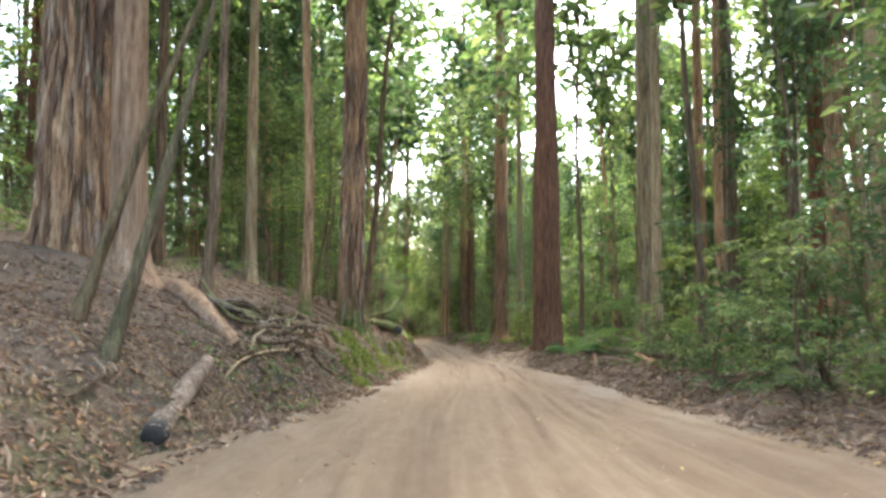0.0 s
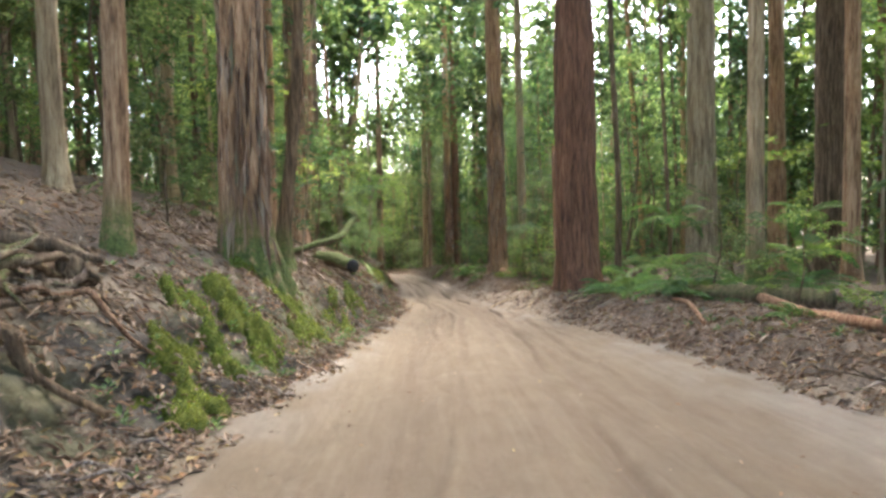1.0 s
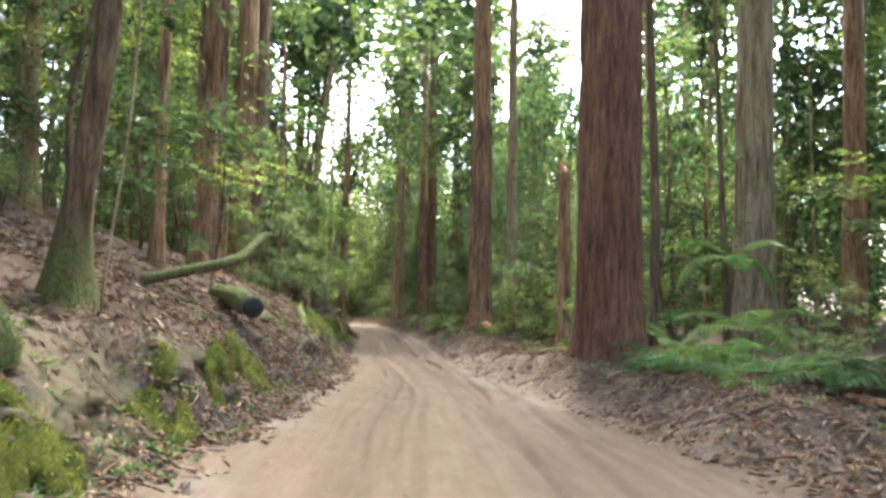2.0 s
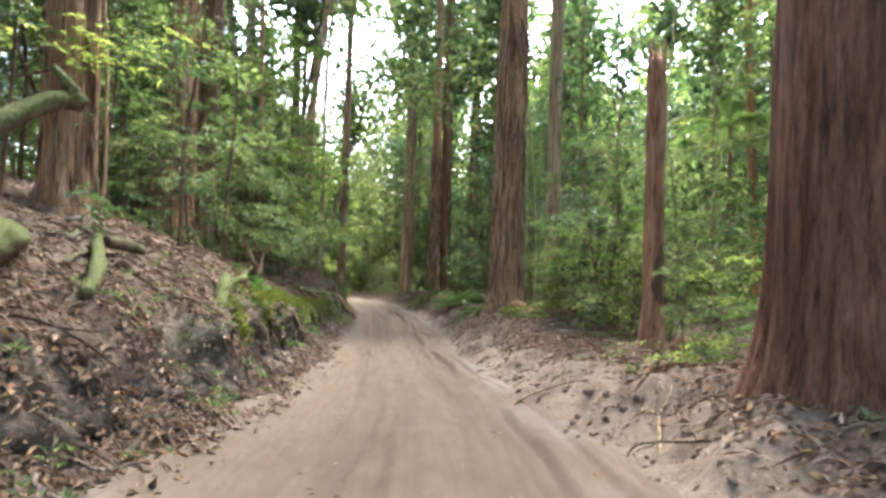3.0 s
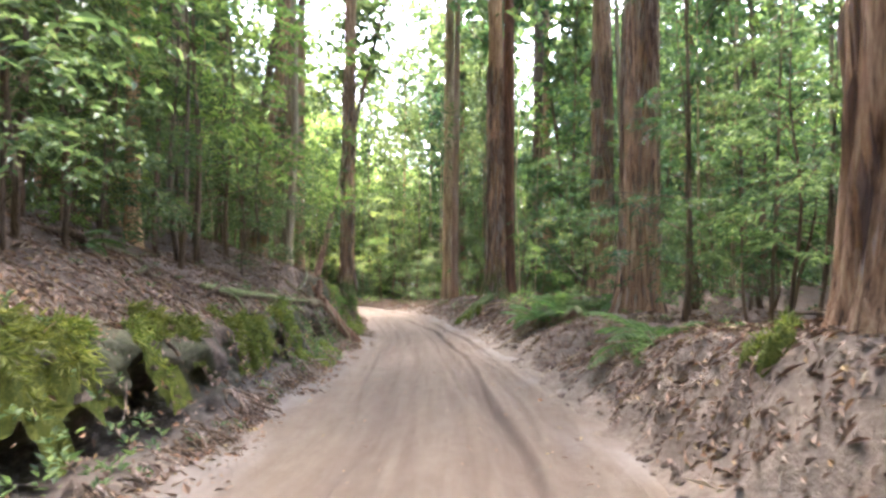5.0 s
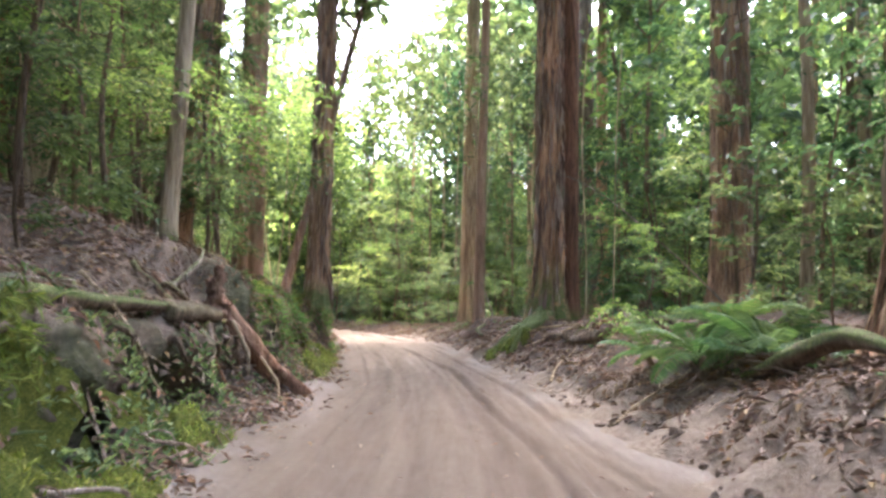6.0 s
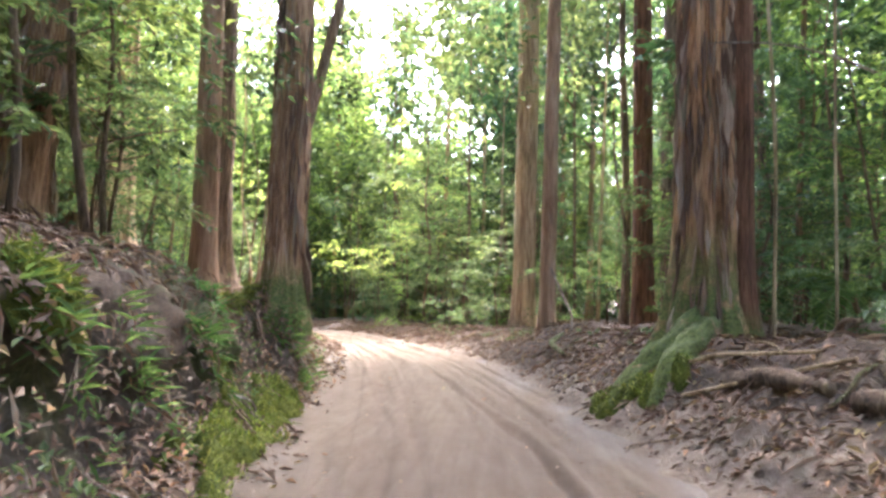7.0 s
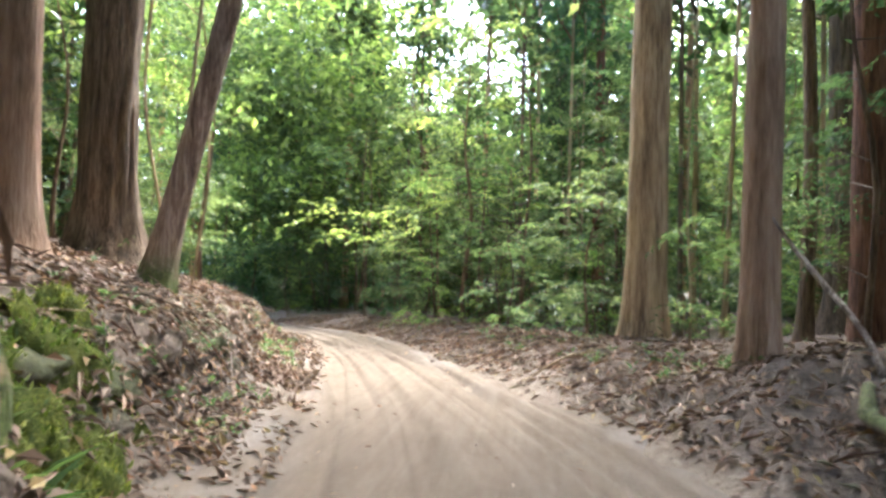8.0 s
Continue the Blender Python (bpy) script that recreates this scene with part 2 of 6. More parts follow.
def ground_material():
    m, nt, bsdf, n, link = shader("forest_soil")
    vec = mapped(n, link, (1, 1, 1))
    a = noise_tex(n, link, vec, 1.3, 6, 0.7)
    b = noise_tex(n, link, vec, 14, 5, 0.75)
    soil = n("ValToRGB")
    ramp(soil, [(0.3, (0.035, 0.029, 0.024)), (0.5, (0.105, 0.088, 0.072)), (0.72, (0.20, 0.165, 0.128))])
    link(b, soil.inputs[0])
    litter = n("ValToRGB")
    ramp(litter, [(0.3, (0.05, 0.032, 0.02)), (0.48, (0.13, 0.083, 0.05)), (0.62, (0.195, 0.13, 0.083)), (0.78, (0.28, 0.2, 0.14))])
    link(noise_tex(n, link, vec, 26, 4, 0.8), litter.inputs[0])
    c = mix_rgb(n, link, a, soil.outputs[0], litter.outputs[0])
    sand, moss, humus_shade = n("Attribute"), n("Attribute"), n("Attribute")
    sand.attribute_name, moss.attribute_name, humus_shade.attribute_name = "sand", "moss", "humus_shade"
    # dark ramp of the cut face: humic soil with the bank's shade mixed in
    peat_shade = n("ValToRGB")
    ramp(peat_shade, [(0.32, (0.026, 0.021, 0.017)), (0.5, (0.07, 0.056, 0.044)), (0.62, (0.115, 0.096, 0.077)), (0.8, (0.17, 0.148, 0.123))])
    link(noise_tex(n, link, mapped(n, link, (1, 1, 2.2)), 5.5, 6, 0.75), peat_shade.inputs[0])
    c = mix_rgb(n, link, humus_shade.outputs["Fac"], c, peat_shade.outputs[0])
    pale = n("ValToRGB")
    ramp(pale, [(0.3, (0.12, 0.089, 0.06)), (0.55, (0.20, 0.154, 0.112)), (0.8, (0.27, 0.214, 0.16))])
    link(b, pale.inputs[0])
    c = mix_rgb(n, link, sand.outputs["Fac"], c, pale.outputs[0])
    green = n("ValToRGB")
    ramp(green, [(0.3, (0.022, 0.032, 0.010)), (0.6, (0.075, 0.098, 0.022)), (0.8, (0.14, 0.16, 0.04))])
    link(b, green.inputs[0])
    c = mix_rgb(n, link, moss.outputs["Fac"], c, green.outputs[0])
    link(c, bsdf.inputs["Base Color"])
    bsdf.inputs["Roughness"].default_value = 0.95
    bsdf.inputs["Specular IOR Level"].default_value = 0.2
    bump(n, link, bsdf, b, 0.9, 0.06)
    return m


def bark_material(name, dark, mid, light, groove, moss=0.0, blotch=0.5):
    """Bark with upright grain; groove: how fine the furrows are; moss: how much green creeps up from the base."""
    m, nt, bsdf, n, link = shader(name)
    long = noise_tex(n, link, mapped(n, link, (groove, groove, groove * 0.10)), 1.0, 6, 0.7)
    fine = noise_tex(n, link, mapped(n, link, (groove * 4, groove * 4, groove * 0.5)), 1.0, 4, 0.7)
    patch = noise_tex(n, link, mapped(n, link, (1.2, 1.2, 0.5)), 1.0, 4, 0.6)
    h = n("Math")
    h.operation = "MULTIPLY_ADD"
    h.inputs[1].default_value = 0.45
    link(fine, h.inputs[0])
    link(long, h.inputs[2])
    r = n("ValToRGB")
    ramp(r, [(0.54, dark), (0.71, mid), (0.9, light)])
    link(h.outputs[0], r.inputs[0])
    p = n("ValToRGB")
    ramp(p, [(0.35, (1 - blotch * 0.5,) * 3), (0.65, (1 + blotch * 0.35,) * 3)])
    link(patch, p.inputs[0])
    c = mix_rgb(n, link, 1.0, r.outputs[0], p.outputs[0], "MULTIPLY")
    oi = n("ObjectInfo")
    tint = n("ValToRGB")
    ramp(tint, [(0.0, (0.88, 0.88, 0.86)), (0.5, (1, 1, 1)), (1.0, (1.15, 1.06, 0.96))])
    link(oi.outputs["Random"], tint.inputs[0])
    c = mix_rgb(n, link, 1.0, c, tint.outputs[0], "MULTIPLY")
    if moss:
        at = n("Attribute")
        at.attribute_name = "moss"
        mm = n("Math")
        mm.operation = "MULTIPLY"
        link(at.outputs["Fac"], mm.inputs[0])
        st = n("ValToRGB")
        ramp(st, [(0.3, (0, 0, 0)), (0.5, (1, 1, 1))])
        link(noise_tex(n, link, mapped(n, link, (1, 1, 1)), 5.0, 5, 0.7), st.inputs[0])
        link(st.outputs[0], mm.inputs[1])
        gr = n("ValToRGB")
        ramp(gr, [(0.35, (0.05, 0.065, 0.02)), (0.6, (0.14, 0.165, 0.045)), (0.8, (0.24, 0.25, 0.08))])
        link(noise_tex(n, link, mapped(n, link, (1, 1, 1)), 28.0, 4, 0.7), gr.inputs[0])
        mm.use_clamp = True
        c = mix_rgb(n, link, mm.outputs[0], c, gr.outputs[0])
    link(c, bsdf.inputs["Base Color"])
    bsdf.inputs["Roughness"].default_value = 0.88
    bsdf.inputs["Specular IOR Level"].default_value = 0.25
    bump(n, link, bsdf, h.outputs[0], 1.0, 0.075)
    return m


def leaf_material(name, stops, gloss=0.55, through=0.5):
    m, nt, bsdf, n, link = shader(name)
    geo, oi = n("NewGeometry"), n("ObjectInfo")
    r = n("ValToRGB")
    ramp(r, stops)
    link(geo.outputs["Random Per Island"], r.inputs[0])
    hue = n("HueSaturation")
    mr = n("MapRange")
    mr.inputs["To Min"].default_value, mr.inputs["To Max"].default_value = 0.475, 0.52
    link(oi.outputs["Random"], mr.inputs["Value"])
    link(mr.outputs[0], hue.inputs["Hue"])
    vr = n("MapRange")
    vr.inputs["To Min"].default_value, vr.inputs["To Max"].default_value = 0.75, 1.25
    k = n("Math")
    k.operation = "FRACT"
    k2 = n("Math")
    k2.operation = "MULTIPLY"
    k2.inputs[1].default_value = 7.31
    link(oi.outputs["Random"], k2.inputs[0])
    link(k2.outputs[0], k.inputs[0])
    link(k.outputs[0], vr.inputs["Value"])
    link(vr.outputs[0], hue.inputs["Value"])
    link(r.outputs[0], hue.inputs["Color"])
    link(hue.outputs[0], bsdf.inputs["Base Color"])
    bsdf.inputs["Roughness"].default_value = gloss
    bsdf.inputs["Specular IOR Level"].default_value = 0.4
    tr, mix = n("BsdfTranslucent"), n("MixShader")
    warm = mix_rgb(n, link, 1.0, hue.outputs[0], (1.32, 1.36, 0.9), "MULTIPLY")
    link(warm, tr.inputs["Color"])
    mix.inputs[0].default_value = through
    link(bsdf.outputs[0], mix.inputs[1])
    link(tr.outputs[0], mix.inputs[2])
    link(mix.outputs[0], nt.nodes["Material Output"].inputs[0])
    return m


def dead_leaf_material():
    m, nt, bsdf, n, link = shader("dry_leaf")
    geo = n("NewGeometry")
    r = n("ValToRGB")
    ramp(r, [(0.0, (0.055, 0.036, 0.025)), (0.25, (0.165, 0.095, 0.055)), (0.5, (0.255, 0.172, 0.112)), (0.72, (0.345, 0.262, 0.19)), (0.9, (0.345, 0.155, 0.06)), (1.0, (0.42, 0.32, 0.12))])
    link(geo.outputs["Random Per Island"], r.inputs[0])
    c = mix_rgb(n, link, noise_tex(n, link, mapped(n, link, (1, 1, 1)), 40, 3), r.outputs[0], (0.12, 0.075, 0.045))
    link(c, bsdf.inputs["Base Color"])
    bsdf.inputs["Roughness"].default_value = 0.75
    bsdf.inputs["Specular IOR Level"].default_value = 0.3
    return m


def moss_material():
    m, nt, bsdf, n, link = shader("moss")
    vec = mapped(n, link, (1, 1, 1))
    f = noise_tex(n, link, vec, 60, 4, 0.8)
    w = noise_tex(n, link, vec, 6, 4, 0.7)
    r = n("ValToRGB")
    ramp(r, [(0.3, (0.026, 0.036, 0.010)), (0.52, (0.100, 0.115, 0.024)), (0.75, (0.23, 0.235, 0.052))])
    link(f, r.inputs[0])
    s = n("ValToRGB")
    ramp(s, [(0.35, (0.55, 0.6, 0.6)), (0.65, (1.15, 1.1, 0.9))])
    link(w, s.inputs[0])
    c = mix_rgb(n, link, 1.0, r.outputs[0], s.outputs[0], "MULTIPLY")
    link(c, bsdf.inputs["Base Color"])
    bsdf.inputs["Roughness"].default_value = 1.0
    bsdf.inputs["Specular IOR Level"].default_value = 0.1
    bump(n, link, bsdf, f, 1.0, 0.03)
    return m


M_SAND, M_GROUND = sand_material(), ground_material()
M_RED = bark_material("red_bark", (0.05, 0.025, 0.016), (0.16, 0.074, 0.04), (0.27, 0.14, 0.08), 14, 0.6)
M_STRING = bark_material("stringy_bark", (0.085, 0.047, 0.027), (0.36, 0.205, 0.112), (0.60, 0.40, 0.235), 12, 1.0)
M_PALE = bark_material("pale_bark", (0.115, 0.080, 0.048), (0.30, 0.218, 0.13), (0.50, 0.395, 0.25), 7, 0.6)
M_DARK = bark_material("dark_bark", (0.038, 0.026, 0.016), (0.128, 0.086, 0.054), (0.26, 0.185, 0.115), 12, 0.8)
M_TAN = bark_material("tan_bark", (0.12, 0.07, 0.04), (0.27, 0.165, 0.10), (0.39, 0.265, 0.175), 6)
M_LOG = bark_material("weathered_log", (0.06, 0.04, 0.03), (0.20, 0.145, 0.11), (0.40, 0.33, 0.27), 10, 1.0)
M_ROOT = bark_material("root_wood", (0.06, 0.032, 0.02), (0.19, 0.10, 0.055), (0.34, 0.21, 0.13), 11)
M_ORANGE = bark_material("rotten_wood", (0.11, 0.05, 0.026), (0.30, 0.155, 0.083), (0.47, 0.29, 0.175), 10)
M_LEAF = leaf_material("leaf_green", [(0.0, (0.046, 0.072, 0.030)), (0.35, (0.080, 0.115, 0.046)), (0.7, (0.120, 0.160, 0.064)), (1.0, (0.205, 0.24, 0.10))])
# dark and bright leaf tones: real kinds, and painted shade and sun in masses
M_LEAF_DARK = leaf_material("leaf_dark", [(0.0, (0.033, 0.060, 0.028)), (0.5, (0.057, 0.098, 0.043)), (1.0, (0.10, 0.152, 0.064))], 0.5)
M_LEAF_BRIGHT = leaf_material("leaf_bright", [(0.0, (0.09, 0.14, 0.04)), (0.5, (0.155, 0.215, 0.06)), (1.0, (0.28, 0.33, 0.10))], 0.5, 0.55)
M_FERN = leaf_material("fern_green", [(0.0, (0.042, 0.084, 0.026)), (0.5, (0.078, 0.132, 0.040)), (1.0, (0.14, 0.20, 0.066))], 0.6)
def char_material():
    m, nt, bsdf, n, link = shader("charred_wood")
    r = n("ValToRGB")
    ramp(r, [(0.35, (0.008, 0.007, 0.006)), (0.7, (0.035, 0.03, 0.026))])
    f = noise_tex(n, link, mapped(n, link, (1, 1, 1)), 30, 4, 0.7)
    link(f, r.inputs[0])
    link(r.outputs[0], bsdf.inputs["Base Color"])
    bsdf.inputs["Roughness"].default_value = 0.85
    bump(n, link, bsdf, f, 0.8, 0.02)
    return m


M_CHAR = char_material()


def strip_material():
    m, nt, bsdf, n, link = shader("bark_strip")
    geo = n("NewGeometry")
    r = n("ValToRGB")
    ramp(r, [(0.0, (0.10, 0.055, 0.034)), (0.35, (0.23, 0.135, 0.082)), (0.65, (0.36, 0.24, 0.16)), (0.88, (0.50, 0.38, 0.28)), (1.0, (0.15, 0.145, 0.07))])
    link(geo.outputs["Random Per Island"], r.inputs[0])
    f = noise_tex(n, link, mapped(n, link, (40, 40, 5)), 1.0, 4, 0.7)
    sh = n("ValToRGB")
    ramp(sh, [(0.3, (0.6, 0.58, 0.56)), (0.7, (1.2, 1.2, 1.2))])
    link(f, sh.inputs[0])
    link(mix_rgb(n, link, 1.0, r.outputs[0], sh.outputs[0], "MULTIPLY"), bsdf.inputs["Base Color"])
    bsdf.inputs["Roughness"].default_value = 0.9
    bump(n, link, bsdf, f, 0.8, 0.02)
    return m


M_STRIP = strip_material()
M_DRY, M_MOSS = dead_leaf_material(), moss_material()
# ---- ground and track ----
def spread(lo, hi, step, far):
    """Even steps from lo to hi, then ever wider ones out to -far and +far."""
    core = list(np.arange(lo, hi, step))
    out, s, p = [], step, core[-1]
    while p < far:
        s *= 1.35
        p += s
        out.append(p)
    inn, s, p = [], step, core[0]
    while p > -far:
        s *= 1.35
        p -= s
        inn.append(p)
    return np.array(inn[::-1] + core + out)


def widening(start, step, far):
    out, p = [], start
    while p < far:
        out.append(p)
        step *= 1.35
        p += step
    return out


def build_ground():
    # columns follow the track: fine over the banks, wider away from it
    left = list(np.arange(-0.7, 1.9, 0.055)) + list(np.arange(1.9, 10.5, 0.15)) + widening(10.65, 0.16, 1500)
    right = list(np.arange(-1.0, 2.4, 0.08)) + list(np.arange(2.4, 8.5, 0.16)) + widening(8.7, 0.18, 1500)
    ys = spread(-3, 90, 0.125, 1500)
    L, R = road_left(np.clip(ys, -79, 219))[:, None], road_right(np.clip(ys, -79, 219))[:, None]
    X = np.concatenate([L - np.array(left[::-1])[None], L + 0.7 + (R - L - 1.7) * np.linspace(0.15, 0.85, 5)[None], R + np.array(right)[None]], 1)
    Y = np.repeat(ys[:, None], X.shape[1], 1)
    Z = ground_z(X, np.clip(Y, -79, 219))
    dl, dr = offsets(X, Y)
    n1, n2 = fbm(X * 0.8, Y * 0.8, 2, 3), fbm(X * 2.3, Y * 2.3, 5, 3)
    # hollows washed out under the lip of the bank
    firm = smooth01((Y - 26) / 8)
    hollow = (0.35 + 0.65 * smooth01((fbm(Y * 0.7, Y * 0 + 6.1, 3, 2) - 0.36) / 0.15)) * np.interp(Y, [33, 38, 62, 66], [0, 1, 1, 0.3]) * 0.5
    low = smooth01((dl - 0.3) / 0.16) * smooth01((0.9 - dl) / 0.2)
    XX = X - hollow * low * (0.6 + 0.8 * vnoise(Y * 1.1, Z * 4, 1))
    on_face = smooth01((dl - 0.05) / 0.25) * smooth01((1.5 - dl) / 0.5) * smooth01((Y - 8) / 8)
    XX = XX + on_face * firm * 0.10 * (vnoise(Y * 3.7, Z * 22, 4) - 0.5)
    XX = XX + on_face * (0.40 * (fbm(Y * 2.3 + 0.7 * Z, Z * 4.5, 2, 3) - 0.5) + 0.16 * (vnoise(Y * 9, Z * 15, 6) - 0.5))
    Z = Z - 0.06 * low * hollow / 0.5
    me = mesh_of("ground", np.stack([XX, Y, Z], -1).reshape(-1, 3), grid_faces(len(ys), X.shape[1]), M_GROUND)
    wide = np.interp(Y, [0, 14, 26, 31, 34, 42, 46, 60, 72, 90], [0.2, 0.3, 0.6, 1.2, 1.7, 1.5, 0.6, 0.7, 0.6, 0.4])
    near = smooth01((wide + 0.5 - dr + (n1 - 0.5) * 1.6) / 0.7) * smooth01((n2 - 0.2) / 0.3) * (dr > -1.2)
    near = np.maximum(near, smooth01((0.3 - dl + (n1 - 0.5)) / 0.4) * (dl > -0.9) * smooth01((n2 - 0.3) / 0.3) * 0.4)
    near = np.maximum(near, 0.85 * smooth01((n1 * 0.6 + n2 * 0.4 - 0.47) / 0.07) * smooth01((dl - 0.3) / 0.3) * smooth01((3.0 - dl) / 0.8) * np.interp(Y, [13, 16, 26, 31], [0, 1, 1, 0]))
    near = np.maximum(near, 0.7 * smooth01((0.45 - dl + (n1 - 0.5) * 0.5) / 0.2) * (dl > -0.9) * np.interp(Y, [26, 32], [0, 1]))
    attribute(me, "sand", near.ravel())
    moss = smooth01((dl - 0.1 - 0.4 * firm) / 0.25) * smooth01((1.9 - dl) / 0.9) * smooth01((n1 * 0.4 + n2 * 0.6 - 0.48) / 0.07) * np.interp(Y, [26, 30, 35, 38, 60, 64], [0.4, 0.15, 0.15, 0.4, 0.4, 0.6])
    attribute(me, "moss", moss.ravel())
    # band of dark soil on the cut face, its tone also holding shade
    humus_shade = smooth01((dl - 0.15) / 0.2) * smooth01((np.interp(Y, [8, 14, 20, 26], [2.3, 2.1, 1.6, 1.15]) - dl + (n2 - 0.5)) / 0.35) * smooth01((Y - 8) / 4)
    attribute(me, "humus_shade", (humus_shade * np.interp(Y, [60, 64], [1, 0.45])).ravel())
    return tagged(new("ground", me), "sloping forest floor of sandy soil, leaf litter and moss beside the track", "ground", kind="structure")


def build_road():
    ys = np.arange(-8, 100, 0.25)
    us = np.linspace(-0.12, 1.12, 150)
    Y, U = np.meshgrid(ys, us, indexing="ij")
    L, R = road_left(Y), road_right(Y)
    X = L + (R - L) * U
    W = 3.9
    m = (U - 0.5) * W
    side = np.abs(m)
    path = (fbm(Y * 0.12, Y * 0, 2, 2) - 0.5) * 0.7
    q = m - path
    z = road_level(Y) + 0.02
    rut_and_patch = np.zeros_like(z)
    for c, deep in ((-0.85, 0.05), (0.75, 0.055), (-0.35, 0.02), (1.25, 0.035)):
        dent = np.exp(-((q - c - 0.12 * np.sin(Y * 0.3 + c * 9)) / 0.17) ** 2) * (0.4 + 1.0 * vnoise(Y * 0.35, Y * 0 + c * 5, 3))
        z = z - deep * dent
        rut_and_patch = np.maximum(rut_and_patch, dent * deep / 0.085)
    for c in (-1.15, -0.62, 0.5, 1.02, 1.5):
        wander = 0.22 * (vnoise(Y * 0.11, Y * 0 + c * 7, 5) - 0.5) * 2
        dent = np.interp(Y, [62, 74], [1, 0.35]) * np.exp(-((q - c - wander) / 0.06) ** 2) * smooth01((vnoise(Y * 0.16, Y * 0 + c * 3, 6) - 0.3) / 0.25)
        z = z - 0.022 * dent + 0.012 * np.exp(-((q - c - wander - 0.09) / 0.05) ** 2)
        rut_and_patch = np.maximum(rut_and_patch, dent * 0.45)
    z = z + 0.045 * np.exp(-((q - 0.02) / 0.35) ** 2) + 0.06 * smooth01((side - 1.25) / 0.6)
    # the last wheels to pass: a pair of tyre tracks with crumbling lips
    line = np.interp(Y, [-8, 0, 6.4, 15.5, 19.4, 31, 35, 43, 57.4, 65.6, 73.3, 80, 100], [1.1, 1.1, 1.2, 1.75, 1.9, 2.45, 2.2, 1.75, 1.0, 0.0, -2.1, -4.4, -22])
    for off, wide, deep in ((-0.16, 0.15, 0.045), (-1.66, 0.16, 0.04), (-0.55, 0.10, 0.02), (-1.2, 0.10, 0.022)):
        d = X - line - off - 0.07 * (vnoise(Y * 0.5, Y * 0 + off * 9, 1) - 0.5)
        dent = np.exp(-(d / wide) ** 4)
        tread = 0.65 + 0.35 * np.sin(Y * 21 + d * 9)
        z = z - deep * dent * tread
        rut_and_patch = np.maximum(rut_and_patch, dent * 0.45 * (0.5 + vnoise(Y * 0.8, Y * 0 + off, 2)))
    for off, strong in ((0.03, 1.0), (-1.84, 0.6), (0.62, 0.55), (-1.45, 0.4), (1.05, 0.35)):
        d = X - line - off - 0.10 * (vnoise(Y * 0.45, Y * 0 + off * 5, 4) - 0.5) - 0.03 * (vnoise(Y * 3, Y * 0 + off, 5) - 0.5)
        gone = smooth01((vnoise(Y * 0.22, Y * 0 + off * 7, 7) - 0.34) / 0.2) * strong
        z = z - 0.055 * gone * np.exp(-(d / 0.06) ** 2) + 0.03 * gone * np.exp(-((d - 0.11) / 0.06) ** 2)
        rut_and_patch = np.maximum(rut_and_patch, gone * np.exp(-(d / 0.055) ** 2) * 1.3)
    z = z + (vnoise(m * 6 + 40, Y * 0.45, 1) - 0.5) * 0.03 + (vnoise(m * 14 + 90, Y * 0.8, 2) - 0.5) * 0.008
    z = z + (fbm(X * 2.2, Y * 1.1, 6, 3) - 0.5) * 0.05
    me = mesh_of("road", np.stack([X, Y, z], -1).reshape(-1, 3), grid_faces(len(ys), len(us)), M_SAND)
    attribute(me, "edge", 0.6 * np.interp(Y, [7, 13], [0.2, 1]).ravel() * (smooth01((side - 1.2) / 0.8) * smooth01((fbm(X * 1.6, Y * 0.9, 4, 3) - 0.35) / 0.35)).ravel())
    # worn ruts, plus darker sand right of centre that fades out by y 10
    attribute(me, "rut_and_patch", np.clip(rut_and_patch * (0.45 + 0.4 * vnoise(m * 9, Y * 0.7, 4)), 0, 0.8).ravel() * np.interp(Y, [60, 72], [1, 0.3]).ravel() + (0.5 * smooth01((m - 0.9) / 0.6) * smooth01((10 - Y) / 5)).ravel())
    return tagged(new("road", me), "single-lane pale sand track with worn wheel ruts", "road", kind="structure")


build_ground()
build_road()


